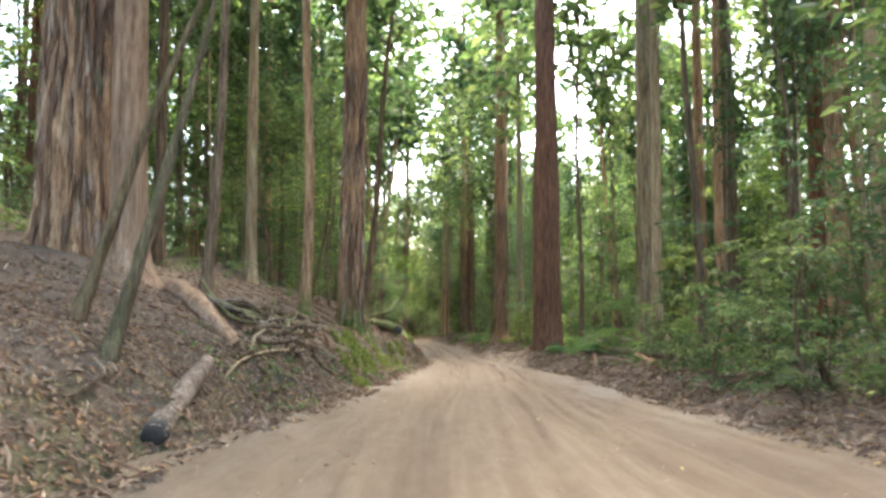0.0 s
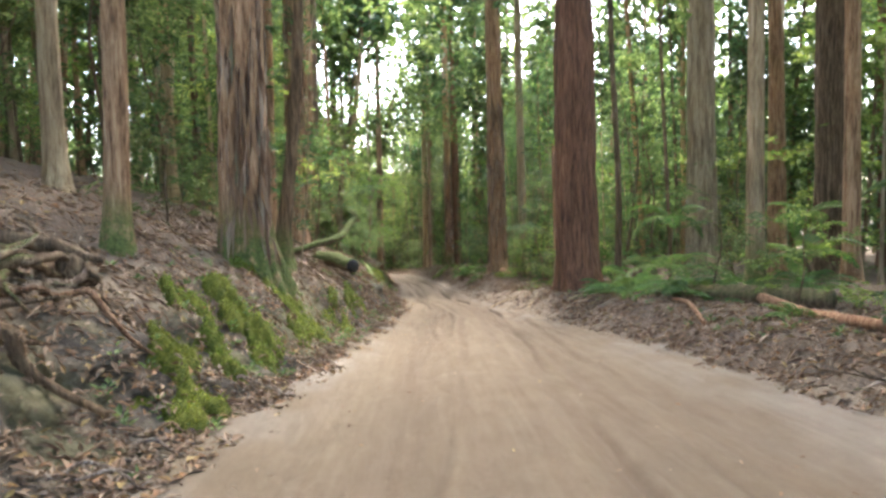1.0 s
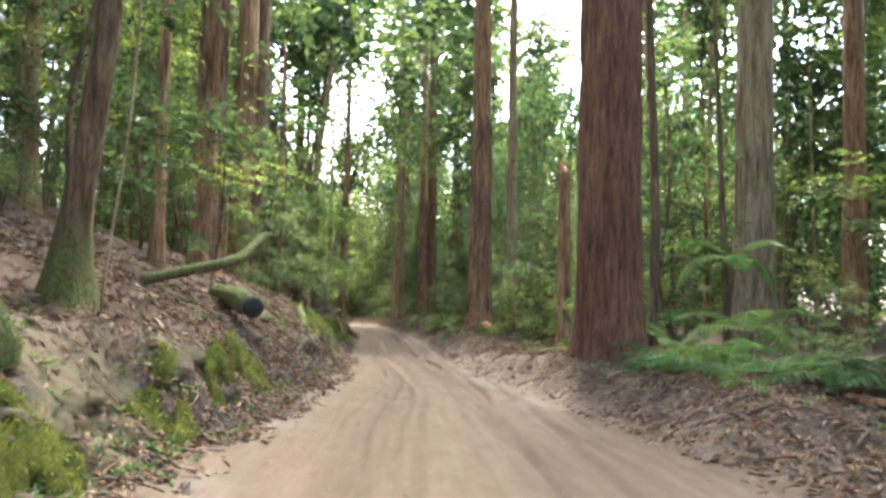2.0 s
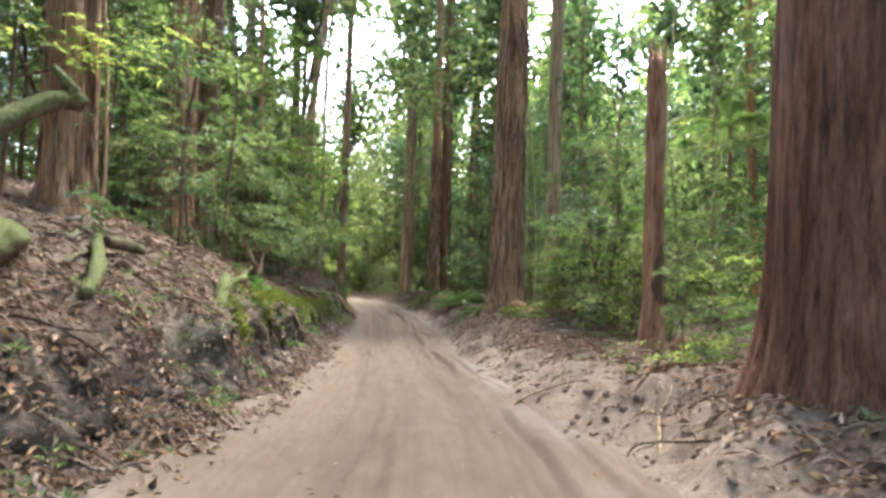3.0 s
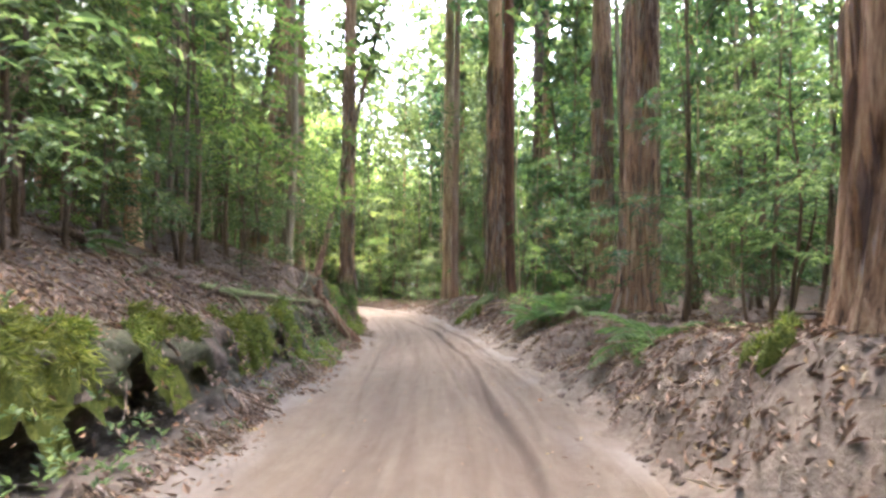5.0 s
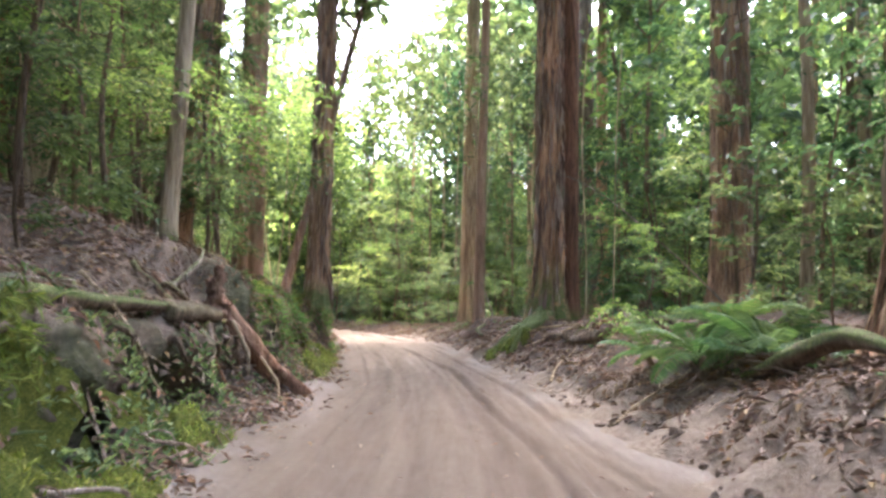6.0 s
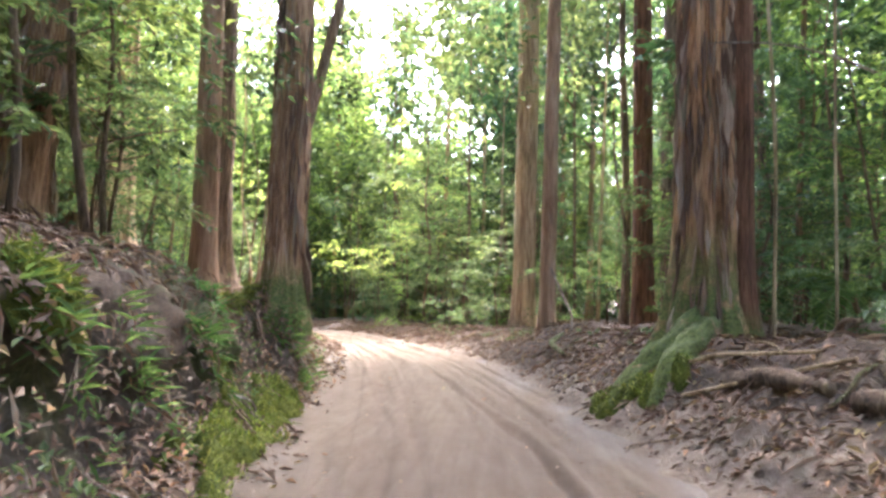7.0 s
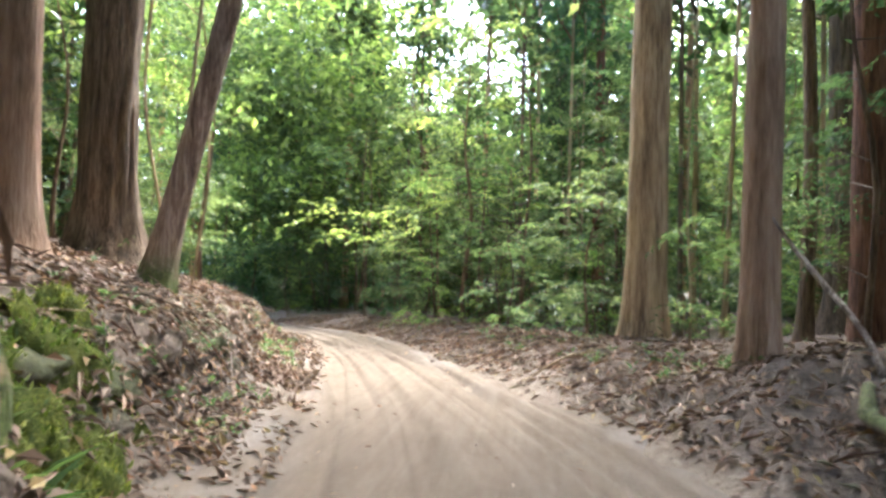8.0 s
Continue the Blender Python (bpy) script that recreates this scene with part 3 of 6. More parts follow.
# ---- trees ----
def trunk_geometry(height, r0, r1, seg, flare, furrow, count, seed, lean=(0, 0), bow=0.0, fine_to=8.0, step=0.14):
    """Rings of a furrowed, flared trunk; its axis leans and bows."""
    z = np.concatenate([np.arange(-0.5, min(fine_to, height), step), np.linspace(min(fine_to, height), height, 12)])
    th = np.linspace(0, 2 * np.pi, seg, endpoint=False)
    Z, T = np.meshgrid(z, th, indexing="ij")
    f = np.clip(Z / height, 0, 1)
    r = r0 + (r1 - r0) * f ** 0.8
    lobes = 0.55 + 0.9 * vnoise(T / (2 * np.pi) * 6, Z * 0.15, seed, 6)
    r = r + flare * np.exp(-np.clip(Z, -0.3, None) / (0.35 + flare * 0.8)) * lobes
    a = vnoise(T / (2 * np.pi) * count + (vnoise(Z * 0.9, Z * 0 + 2.2, seed) - 0.5) * 0.8, Z * 0.42, seed + 1, count)
    b = vnoise(T / (2 * np.pi) * count * 2, Z * 1.3, seed + 2, count * 2)
    r = r * (1 - furrow * (1 - np.abs(2 * a - 1)) ** 2 - furrow * 0.45 * b + furrow * 0.5) + (fbm(T / (2 * np.pi) * 4, Z * 0.3, seed + 3, 1) - 0.5) * r0 * 0.14
    ax = lean[0] * Z + bow * np.sin(np.clip(Z, 0, None) * 0.45)
    ay = lean[1] * Z
    v = np.stack([ax + r * np.cos(T), ay + r * np.sin(T), Z], -1).reshape(-1, 3)
    top = np.array([[lean[0] * height + bow * np.sin(height * 0.45), lean[1] * height, height + 0.2]])
    k = (len(z) - 1) * seg
    j = np.arange(seg)
    cap = np.stack([np.full(seg, len(v)), k + j, k + (j + 1) % seg], 1)
    return np.concatenate([v, top]), [grid_faces(len(z), seg, True), cap], np.append(Z.ravel(), height)


def bark_strips(root, r0, r1, height, flare, lean, seed, count, top=9.0):
    """Loose vertical strips of fibrous bark standing proud of the trunk."""
    rng = np.random.default_rng(seed + 900)
    n = count
    z = top * rng.random(n) ** 0.8 - 0.1
    th = rng.uniform(0, 2 * np.pi, n)
    r = r0 + (r1 - r0) * np.clip(z / height, 0, 1) ** 0.8 + flare * np.exp(-np.clip(z, 0, None) / (0.35 + flare * 0.8)) * 0.95
    out = np.stack([np.cos(th), np.sin(th), 0 * th], 1)
    side = np.stack([-np.sin(th), np.cos(th), 0 * th], 1)
    tilt = rng.normal(0, 0.045, n)[:, None]
    slope = np.where(z < 1.2, -flare * 0.9, 0)[:, None]
    al = np.stack([0 * th + lean[0], 0 * th + lean[1], np.ones(n)], 1) + side * tilt + out * (slope * np.exp(-np.clip(z, 0, None))[:, None] + rng.normal(0.0, 0.02, n)[:, None])
    base = out * (r * rng.uniform(0.97, 1.04, n))[:, None] + np.stack([lean[0] * z, lean[1] * z, z], 1)
    ln = rng.uniform(0.35, 1.5, n) * (0.6 + r0)
    v, f = leaves(base, al, out + rng.normal(0, 0.25, (n, 3)), ln, rng.uniform(0.025, 0.085, n) * (0.5 + 1.3 * r0), 0.35)
    return tagged(part("bark", mesh_of("bark", v, f, M_STRIP, False), root, "loose fibrous strips of brown bark"), kind="stuff")


def crown_mesh(seed, spread_r=3.6, rise=11.0, count=1500, size=0.34, mat=None):
    """Limbs and leaf sprays about the upper stem, local z from 0 at the lowest limb to rise."""
    rng = np.random.default_rng(seed)
    wood, green = Heap(), Heap()
    tips = []
    for k in range(9):
        z0 = rise * (0.02 + 0.09 * k)
        ang = k * 2.4 + rng.random()
        reach = spread_r * (0.5 + 0.6 * rng.random()) * (1 - 0.45 * k / 9)
        end = np.array([math.cos(ang) * reach, math.sin(ang) * reach, z0 + reach * (0.5 + 0.5 * rng.random())])
        p = wiggle((0, 0, z0), end, 7, 0.25, seed * 31 + k)
        wood.add(*tube(p[::2], [0.11, 0.02], 4, cap=False))
        for t in np.linspace(0.4, 1, 4):
            tips.append(p[int(t * 6)])
            for _ in range(2):
                q = p[int(t * 6)] + rng.normal(0, 0.55, 3)
                tips.append(q)
    tips = np.array(tips)
    c = tips[rng.integers(0, len(tips), count)] + rng.normal(0, 1, (count, 3)) * np.array([0.55, 0.55, 0.3])
    al = rng.normal(0, 1, (count, 3)) * np.array([1, 1, 0.5]) - np.array([0, 0, 0.35])
    nn = rng.normal(0, 0.5, (count, 3)) + np.array([0, 0, 1])
    ln = size * (0.6 + 0.8 * rng.random(count))
    green.add(*leaves(c, al, nn, ln, ln * 0.55))
    return wood.mesh("limb", M_DARK), green.mesh("crown", mat or M_LEAF, False)


CROWNS = [crown_mesh(100 + k, 3.2 + 0.5 * (k % 3), 10 + k, 470, 0.82, (M_LEAF, M_LEAF_DARK, M_LEAF)[k % 3]) for k in range(5)]


def forest_tree(x, y, r0, height, mat, label, seg=40, flare=0.25, furrow=0.12, count=14, seed=0, lean=(0, 0), bow=0.0, moss=0.0, crown_at=0.6, sink=0.1, fine_to=8.0, step=0.19):
    root = new("forest_tree")
    root.location = (x, y, gz(x, y) - sink)
    v, f, zz = trunk_geometry(height, r0, r0 * (0.45 if height > 8 else 0.85), seg, flare, furrow, count, seed, lean, bow, fine_to, step)
    me = mesh_of("trunk", v, f, mat)
    if moss:
        attribute(me, "moss", smooth01((moss - zz) / moss * 1.4))
    trunk = part("trunk", me, root)
    if mat is M_STRING and r0 > 0.28 and seg > 50:
        bark_strips(trunk, r0, r0 * 0.45, height, flare, lean, seed, int(900 * (0.5 + r0)))
    if height < 8:
        # a dead stem broken off: splinters stand up round the break
        h = Heap()
        for k in range(9):
            a = k * 0.7 + 0.3 * (k % 3)
            e = np.array([lean[0] * height + math.cos(a) * r0 * 0.6, math.sin(a) * r0 * 0.6, height - 0.25])
            h.add(*tube(np.stack([e, e + np.array([0.02 * math.cos(a), 0.02 * math.sin(a), 0.35 + 0.45 * ((k * 5) % 7) / 7])]), [r0 * 0.28, 0.01], 5))
        part("broken_top", h.mesh("broken_top", mat), trunk, "pale splintered break")
        return tagged(root, label, "dead tree")
    limb, crown = CROWNS[seed % 5]
    ob = tagged(part("limb", limb, root), kind="stuff")
    ob.location = (lean[0] * height * crown_at, lean[1] * height * crown_at, height * crown_at)
    ob.rotation_euler = (0, 0, seed * 1.7)
    s = height / 27
    ob.scale = (s, s, s)
    tagged(part("crown", crown, ob), kind="stuff")
    return tagged(root, label, "tree", "forest trees")


# trunks that stand near the track: x, y, radius, height, bark, flare, furrow depth, furrows, lean, moss height, label
NEAR = [
    (-8.6, 15.2, .84, 34, M_STRING, .22, .22, 24, (0, 0), 0, "huge stringy-barked forest tree, brown furrowed trunk on the slope"),
    (-6.95, 14.4, .40, 30, M_TAN, .2, .05, 10, (-.01, 0), 0, "tall smooth forest tree with peeling pinkish-tan bark"),
    (-5.45, 15.0, .13, 16, M_DARK, .1, .08, 8, (.05, 0), 0, "slim dark forest tree leaning over the slope"),
    (-3.15, 22.65, .46, 32, M_STRING, .15, .36, 17, (.012, 0), 1.6, "large stringy-barked tree with mossy flared base on the bank"),
    (-3.1, 25.1, .16, 15, M_DARK, .2, .14, 8, (.10, 0), 1.2, "dark mossy tree with a crooked leaning trunk above the bank"),
    (-4.1, 19.5, .17, 22, M_STRING, .08, .12, 10, (.005, 0), 1.0, "slender brown tree with a moss-ringed foot"),
    (-6.7, 22.8, .21, 24, M_PALE, .12, .1, 10, (0, 0), 0, "medium brown forest tree on the hillside"),
    (-4.9, 36.6, .44, 33, M_STRING, .10, .14, 14, (.012, 0), 0, "tall brown forest tree behind mossy fallen logs"),
    (4.95, 30.45, .68, 36, M_RED, .2, .10, 22, (0, 0), 0, "massive red-brown forest tree beside the sandy shoulder"),
    (11.9, 37.4, .68, 36, M_PALE, .3, .07, 12, (0, 0), 0, "tall pale and brown forest tree among palms"),
    (14.2, 32.2, .66, 35, M_DARK, .3, .09, 14, (0, 0), 0, "tall dark-barked forest tree behind ferns"),
    (5.85, 37.5, .21, 5.7, M_ORANGE, .16, .14, 10, (-.012, 0), .8, "broken orange-brown dead stem with a dark scar"),
    (4.28, 46.6, .53, 35, M_STRING, .10, .16, 20, (0, 0), 0, "large straight brown tree with stringy bark"),
    (5.6, 45.9, .26, 28, M_PALE, .12, .08, 12, (-.004, 0), 0, "medium reddish-grey forest tree"),
    (5.5, 58.6, .52, 34, M_STRING, .3, .16, 20, (.01, 0), 0, "large reddish-brown forest tree above ferns"),
    (6.3, 66.3, .46, 32, M_STRING, .25, .08, 12, (0, 0), 0, "tall brown forest tree in the understorey"),
    (2.98, 68.5, .26, 34, M_RED, .15, .08, 12, (.0, 0), .6, "smooth dark-red tree close behind a furrowed giant"),
    (2.38, 68.0, .40, 36, M_STRING, .22, .28, 18, (0, 0), 2.2, "huge furrowed tree with a mossy buttressed base at the track"),
    (-3.8, 68.9, .31, 33, M_STRING, .12, .2, 16, (.012, 0), .8, "large stringy-barked tree on the cut bank"),
    (-7.6, 73.9, .25, 28, M_TAN, .15, .05, 10, (.01, 0), 0, "smooth pinkish tree with a broad flared foot"),
    (-6.6, 75.2, .19, 17, M_LOG, .12, .09, 9, (.25, .0), .6, "slim grey tree leaning over the track"),
    (.3, 78.5, .37, 33, M_PALE, .12, .07, 12, (.008, 0), 0, "pale straight forest tree beside the bend"),
    (.7, 74.2, .20, 25, M_TAN, .07, .09, 10, (.012, 0), 0, "slim pinkish-brown tree at the edge of the track"),
    (6.3, 84.6, .55, 32, M_DARK, .25, .10, 13, (0, 0), 0, "dark forest tree deep in the shade"),
    (-9.5, 65.5, .36, 34, M_PALE, .3, .08, 13, (.01, 0), 0, "large pale-brown tree high on the slope"),
    (-6.2, 45.1, .52, 34, M_STRING, .35, .12, 15, (.03, 0), .8, "large furrowed tree leaning on the hillside"),
    (-6.3, 48.0, .42, 32, M_DARK, .25, .09, 13, (.03, 0), .8, "dark brown tree beside a mossy stump"),
    (-6.5, 71.8, .24, 28, M_TAN, .15, .06, 10, (.006, 0), 0, "slender pinkish-tan tree on the leaf-covered bank"),
    (9.2, 27.8, .26, 26, M_PALE, .1, .06, 9, (.01, 0), 1.8, "slim pale tree mottled with lichen"),
    (-8.75, 77.25, .5, 33, M_DARK, .3, .14, 14, (.004, 0), 0, "dark furrowed tree hung with pale lianas"),
    (8.6, 21.5, .15, 20, M_DARK, .12, .08, 8, (-.03, 0), .5, "slim dark tree leaning in the understorey"),
    (3.6, 80.4, .15, 24, M_DARK, .1, .08, 8, (.0, 0), 0, "thin dark straight tree beside the bend"),
    (7.3, 34.2, .13, 22, M_DARK, .08, .06, 8, (.0, 0), 0, "thin dark pole-like tree among palms"),
    (-13.0, 79.0, .60, 34, M_PALE, .3, .10, 14, (.01, 0), 0, "large pale-brown tree deep on the slope"),
    (-14.8, 80.2, .38, 33, M_STRING, .2, .12, 12, (.0, 0), 0, "tall brown tree deep on the slope"),
    (6.0, 62.5, .11, 20, M_PALE, .08, .06, 8, (.0, 0), 0, "thin pale pole-like tree in the understorey"),
    (-4.15, 60.6, .12, 26, M_PALE, .05, .05, 10, (.03, 0), .3, "slender pale smooth-barked tree on the bank"),
    (-7.15, 67.3, .33, 29, M_STRING, .2, .14, 12, (.13, 0), .4, "brown furrowed tree leaning over the hillside"),
    (-7.9, 67.7, .19, 25, M_DARK, .12, .1, 9, (.15, 0), .4, "slim dark tree leaning beside a thicker trunk"),
    (-13.9, 72.9, .38, 33, M_DARK, .2, .1, 12, (.01, 0), 0, "tall dark-brown tree high on the slope"),
]
for k, (x, y, r, h, mat, flare, furrow, count, lean, moss, label) in enumerate(NEAR):
    tree = forest_tree(x, y, r, h, mat, label, 112 if r > .4 else 66 if r > .3 else 22, flare, furrow, count, k, lean, 0.1 if r < .18 else 0.0, moss)

    if "scar" in label:
        # a burnt scar set into the bark on the side towards the track
        z, th = np.meshgrid(np.linspace(0, 1, 14), np.linspace(-1, 1, 9), indexing="ij")
        hz = 1.0 + 1.15 * z + 0.06 * th * vnoise(z * 7, th * 3, 4)
        wide = 0.7 * np.sin(np.pi * np.clip(z, 0.02, 0.98)) ** 0.6 * (0.35 + 1.1 * vnoise(z * 6 + 3, np.sign(th) * 2 + 5, 2))
        a = math.radians(285) + 0.3 * (vnoise(z * 4, z * 0 + 2, 5) - 0.5) + th * wide
        rr = (r * 0.97 + 0.02) * (1 + 0.05 * vnoise(z * 9, th * 4, 3)) * np.where(np.abs(th) > 0.95, 0.9, 1.03)
        scar = Heap()
        scar.add(np.stack([lean[0] * hz + rr * np.cos(a), rr * np.sin(a), hz], -1).reshape(-1, 3), grid_faces(14, 9))
        part("scar", scar.mesh("scar", M_DARK), [o for o in tree.children if o.name.startswith("trunk")][0], "dark burnt scar")

TAKEN = [(t[0], t[1], t[2] + 0.8) for t in NEAR[:-4]]


def free(x, y, gap):
    return all((x - a) ** 2 + (y - b) ** 2 > (c + gap) ** 2 for a, b, c in TAKEN)


def scatter(count, rng, test, gap, x_range=(-45, 45), y_range=(-20, 125)):
    """Free standing places that pass the test of the offsets from the track."""
    out = []
    for _ in range(count * 60):
        if len(out) >= count:
            break
        x, y = rng.uniform(*x_range), rng.uniform(*y_range)
        dl, dr = offsets(np.array([x]), np.array([y]))
        if test(float(dl[0]), float(dr[0]), y) and free(x, y, gap):
            out.append((x, y))
            TAKEN.append((x, y, gap * 0.5))
    return out


def sky_gap(x, y, wide):
    """Where old treefalls leave the canopy open: over the bend, and in the wood to the right."""
    return (82 < y < 126 and abs(x + 5.0 + 0.15 * (y - 95)) < wide + 0.9 + 0.04 * (y - 84)) or (48 < y < 88 and abs(x - 11.3 - 0.27 * (y - 52)) < wide + 0.4 + 0.035 * (y - 48)) or far_gap(x, y, wide)


def far_gap(x, y, wide):
    return 50 < y < 122 and abs(x - 1.0 - 0.207 * (y - 29)) < wide * 0.4 + 0.02 * (y - 30)


# the wood behind: straight trunks of a few sorts, copied
def far_tree_kind(k, mat, r, h, label):
    return forest_tree(0, 0, r, h, mat, label, 14, 0.12, 0.08, 9, 40 + k, ((k % 3 - 1) * .008, 0), 0, 0, 0.55, 0, 6.0, 0.7)


SORTS = [(M_PALE, .24, 30, "pale straight forest tree in the wood behind"), (M_STRING, .33, 32, "brown stringy-barked forest tree in the wood behind"),
         (M_DARK, .17, 22, "thin dark forest tree in the wood behind"), (M_RED, .30, 33, "red-brown forest tree in the wood behind"),
         (M_PALE, .12, 18, "thin pale forest tree in the wood behind"), (M_STRING, .2, 26, "slender brown forest tree in the wood behind")]
rng = np.random.default_rng(3)
spots = scatter(215, rng, lambda l, r, y: l > 5.5 or r > 5.5, 1.15, (-40, 38), (-20, 128))
kinds = []
for k, (x, y) in enumerate(spots):
    s = 0.85 + 0.35 * rng.random()
    if k < len(SORTS):
        ob = far_tree_kind(k, *SORTS[k])
        kinds.append(ob)
        ob.location = (x, y, gz(x, y) - 0.1)
    else:
        m = pose(x, y, gz(x, y) - 0.1, 0, 0, rng.uniform(0, 360))
        if sky_gap(x, y, 2.0):
            continue
        ob = copy_thing(kinds[k % len(SORTS)], m)
    ob.scale = (s, s, s)

# thin poles of young trees crowding the slopes
poles = scatter(150, rng, lambda l, r, y: (4 < l < 20 and not (y < 18 and l < 8)) or 6.0 < r < 18, 0.6, (-28, 24), (12, 112))
for k, (x, y) in enumerate(poles):
    ob = copy_thing(kinds[(2, 4, 5, 4)[k % 4]], pose(x, y, gz(x, y) - 0.1, rng.normal(0, 1.5), rng.normal(0, 2.0), rng.uniform(0, 360)))
    ob.scale = ((0.5, 0.5, 0.8), (0.62, 0.62, 0.9), (0.8, 0.8, 1.0), (0.4, 0.4, 0.65))[k % 4]


# ---- understorey ----
def spray(rng, start, direction, length, n, size, green, droop=0.25, ratio=0.42):
    """Leaves set alternately along a thin twig."""
    t = np.linspace(0.12, 1, n)
    d = direction / np.linalg.norm(direction)
    pts = start + d * (t * length)[:, None] - np.array([0, 0, 1]) * (droop * length * t ** 2)[:, None]
    side = np.cross(d, (0, 0, 1))
    side /= np.linalg.norm(side) + 1e-9
    sign = np.where(np.arange(n) % 2 == 0, 1, -1)[:, None]
    al = d * 0.6 + side * sign * 0.9 + rng.normal(0, 0.3, (n, 3)) - np.array([0, 0, 0.25])
    nn = np.array([0, 0, 1]) + rng.normal(0, 0.45, (n, 3))
    ln = size * (0.65 + 0.7 * rng.random(n))
    green.add(*leaves(pts, al, nn, ln, ln * ratio))
    return pts


def sapling(seed, height, limbs, sprays, per, size, mat, spread_r=1.1, low=0.18, name="sapling", label=""):
    """A thin crooked stem with uneven limbs; each limb spreads a loose, flattish fan of leafy twigs, with gaps between the fans."""
    rng = np.random.default_rng(seed)
    root = new(name)
    wood, thin, green = Heap(), Heap(), Heap()
    top = np.array([rng.normal(0, 0.06) * height, rng.normal(0, 0.06) * height, height])
    stem = wiggle((0, 0, -0.15), top, 12, 0.045 * height ** 0.7, seed)
    wood.add(*tube(stem, [0.012 + 0.0065 * height, 0.006], 6))
    favour = rng.uniform(0, 6.28)
    for k in range(limbs):
        t = low + (0.99 - low) * ((k + rng.random()) / limbs) ** 0.9
        i0 = min(int(t * 11), 10)
        p = stem[i0] + (stem[i0 + 1] - stem[i0]) * (t * 11 - i0)
        ang = favour + rng.normal(0, 1.6)
        reach = spread_r * min(rng.lognormal(-0.12, 0.45), 1.9) * (1.12 - 0.6 * t)
        e = p + np.array([math.cos(ang) * reach, math.sin(ang) * reach, reach * rng.uniform(-0.12, 0.75)])
        limb = wiggle(p, e, 6, 0.10 * reach, seed * 40 + k)
        thin.add(*tube(limb[::2], [0.006 + 0.0016 * height, 0.003], 3, cap=False))
        for j in range(max(int(sprays * reach / spread_r + rng.random()), 2)):
            u = 0.3 + 0.7 * rng.random() ** 0.7
            q = p + (e - p) * u + rng.normal(0, 0.05 * reach, 3)
            a2 = ang + rng.normal(0, 0.9)
            spray(rng, q, np.array([math.cos(a2), math.sin(a2), rng.uniform(-0.2, 0.3)]), reach * rng.uniform(0.25, 0.55), per, size * rng.uniform(0.8, 1.25), green, rng.uniform(0.1, 0.5))
    part("stem", wood.mesh("stem", M_DARK), root)
    tagged(part("twig_spray", thin.mesh("twig_spray", M_DARK), root), kind="stuff")
    tagged(part("foliage", green.mesh("foliage", mat, False), root), kind="stuff")
    return tagged(root, label, {"sapling": "sapling", "young_tree": "tree", "shrub": "shrub"}[name], "understorey " + name.replace("_", " ") + "s")


HIGH = []


def plant(kind_list, spots, rng, lo=0.8, hi=1.25):
    for k, (x, y) in enumerate(spots):
        s = rng.uniform(lo, hi)
        if k < len(kind_list):
            ob = kind_list[k]
            ob.location = (x, y, gz(x, y))
        else:
            m = pose(x, y, gz(x, y), rng.normal(0, 4), rng.normal(0, 4), rng.uniform(0, 360))
            if kind_list is HIGH and sky_gap(x, y, 1.8):
                continue
            ob = copy_thing(kind_list[k % len(kind_list)], m)
        ob.scale = (s, s, s)


LOOKS = (M_LEAF, M_LEAF_DARK, M_LEAF, M_LEAF_BRIGHT, M_LEAF, M_LEAF_DARK)
FINE = [sapling(200 + k, 3.4 + 0.9 * k, 15, 9, 11, 0.125, LOOKS[k], 1.25 + 0.12 * k, 0.12, "sapling",
                "sapling with bright yellow-green leaves" if k == 3 else "dark-green leafy understorey sapling" if k in (1, 5) else "slender understorey sapling with mid-green leaves") for k in range(6)]
BROAD = [sapling(220 + k, 6.5 + 0.9 * k, 16, 10, 12, 0.21, LOOKS[k], 2.0, 0.14, "sapling",
                 "tall bright-green leafy sapling" if k == 3 else "tall broad-leaved understorey sapling") for k in range(6)]
HIGH = [sapling(250 + k, 11.0 + 1.7 * k, 18, 11, 12, 0.30, LOOKS[(k + 2) % 6], 2.9, 0.24, "young_tree", "young rainforest tree with a leafy narrow crown") for k in range(5)]
BUSH = [sapling(300 + k, 1.2 + 0.3 * k, 12, 8, 11, 0.10, LOOKS[k], 0.9, 0.05, "shrub",
                "low shrub with fresh light-green leaves" if k == 3 else "low leafy green shrub on the forest floor") for k in range(5)]
def side_clear(y):
    """How far the tall undergrowth keeps back from the track's right side."""
    return float(np.interp(y, [12, 17, 20, 34, 38, 42, 60], [2.6, 4.5, 9.5, 9.5, 4.0, 2.6, 2.6]))


def left_clear(y):
    """The same on the slope to the left."""
    return float(np.interp(y, [4, 6, 15, 18, 24], [4.0, 8.5, 8.5, 4.5, 3.4]))


plant(FINE, scatter(95, rng, lambda l, r, y: (left_clear(y) < l < 11) or (side_clear(y) < r < 13), 0.7, (-15, 16), (3, 94)), rng)
plant(BROAD, scatter(76, rng, lambda l, r, y: (left_clear(y) + 2 < l < 16) or (max(5.0, side_clear(y) + 1) < r < 16), 0.8, (-26, 22), (8, 104)), rng)
plant(HIGH, scatter(66, rng, lambda l, r, y: (left_clear(y) + 2.5 < l < 22) or (max(8.0 if y > 55 else 5.0, side_clear(y) + 2) < r < 22), 1.0, (-32, 28), (10, 118)), rng)
plant(BUSH, scatter(165, rng, lambda l, r, y: (left_clear(y) < l < 16) or (2.3 < r < 15), 0.5, (-22, 20), (2, 100)), rng)
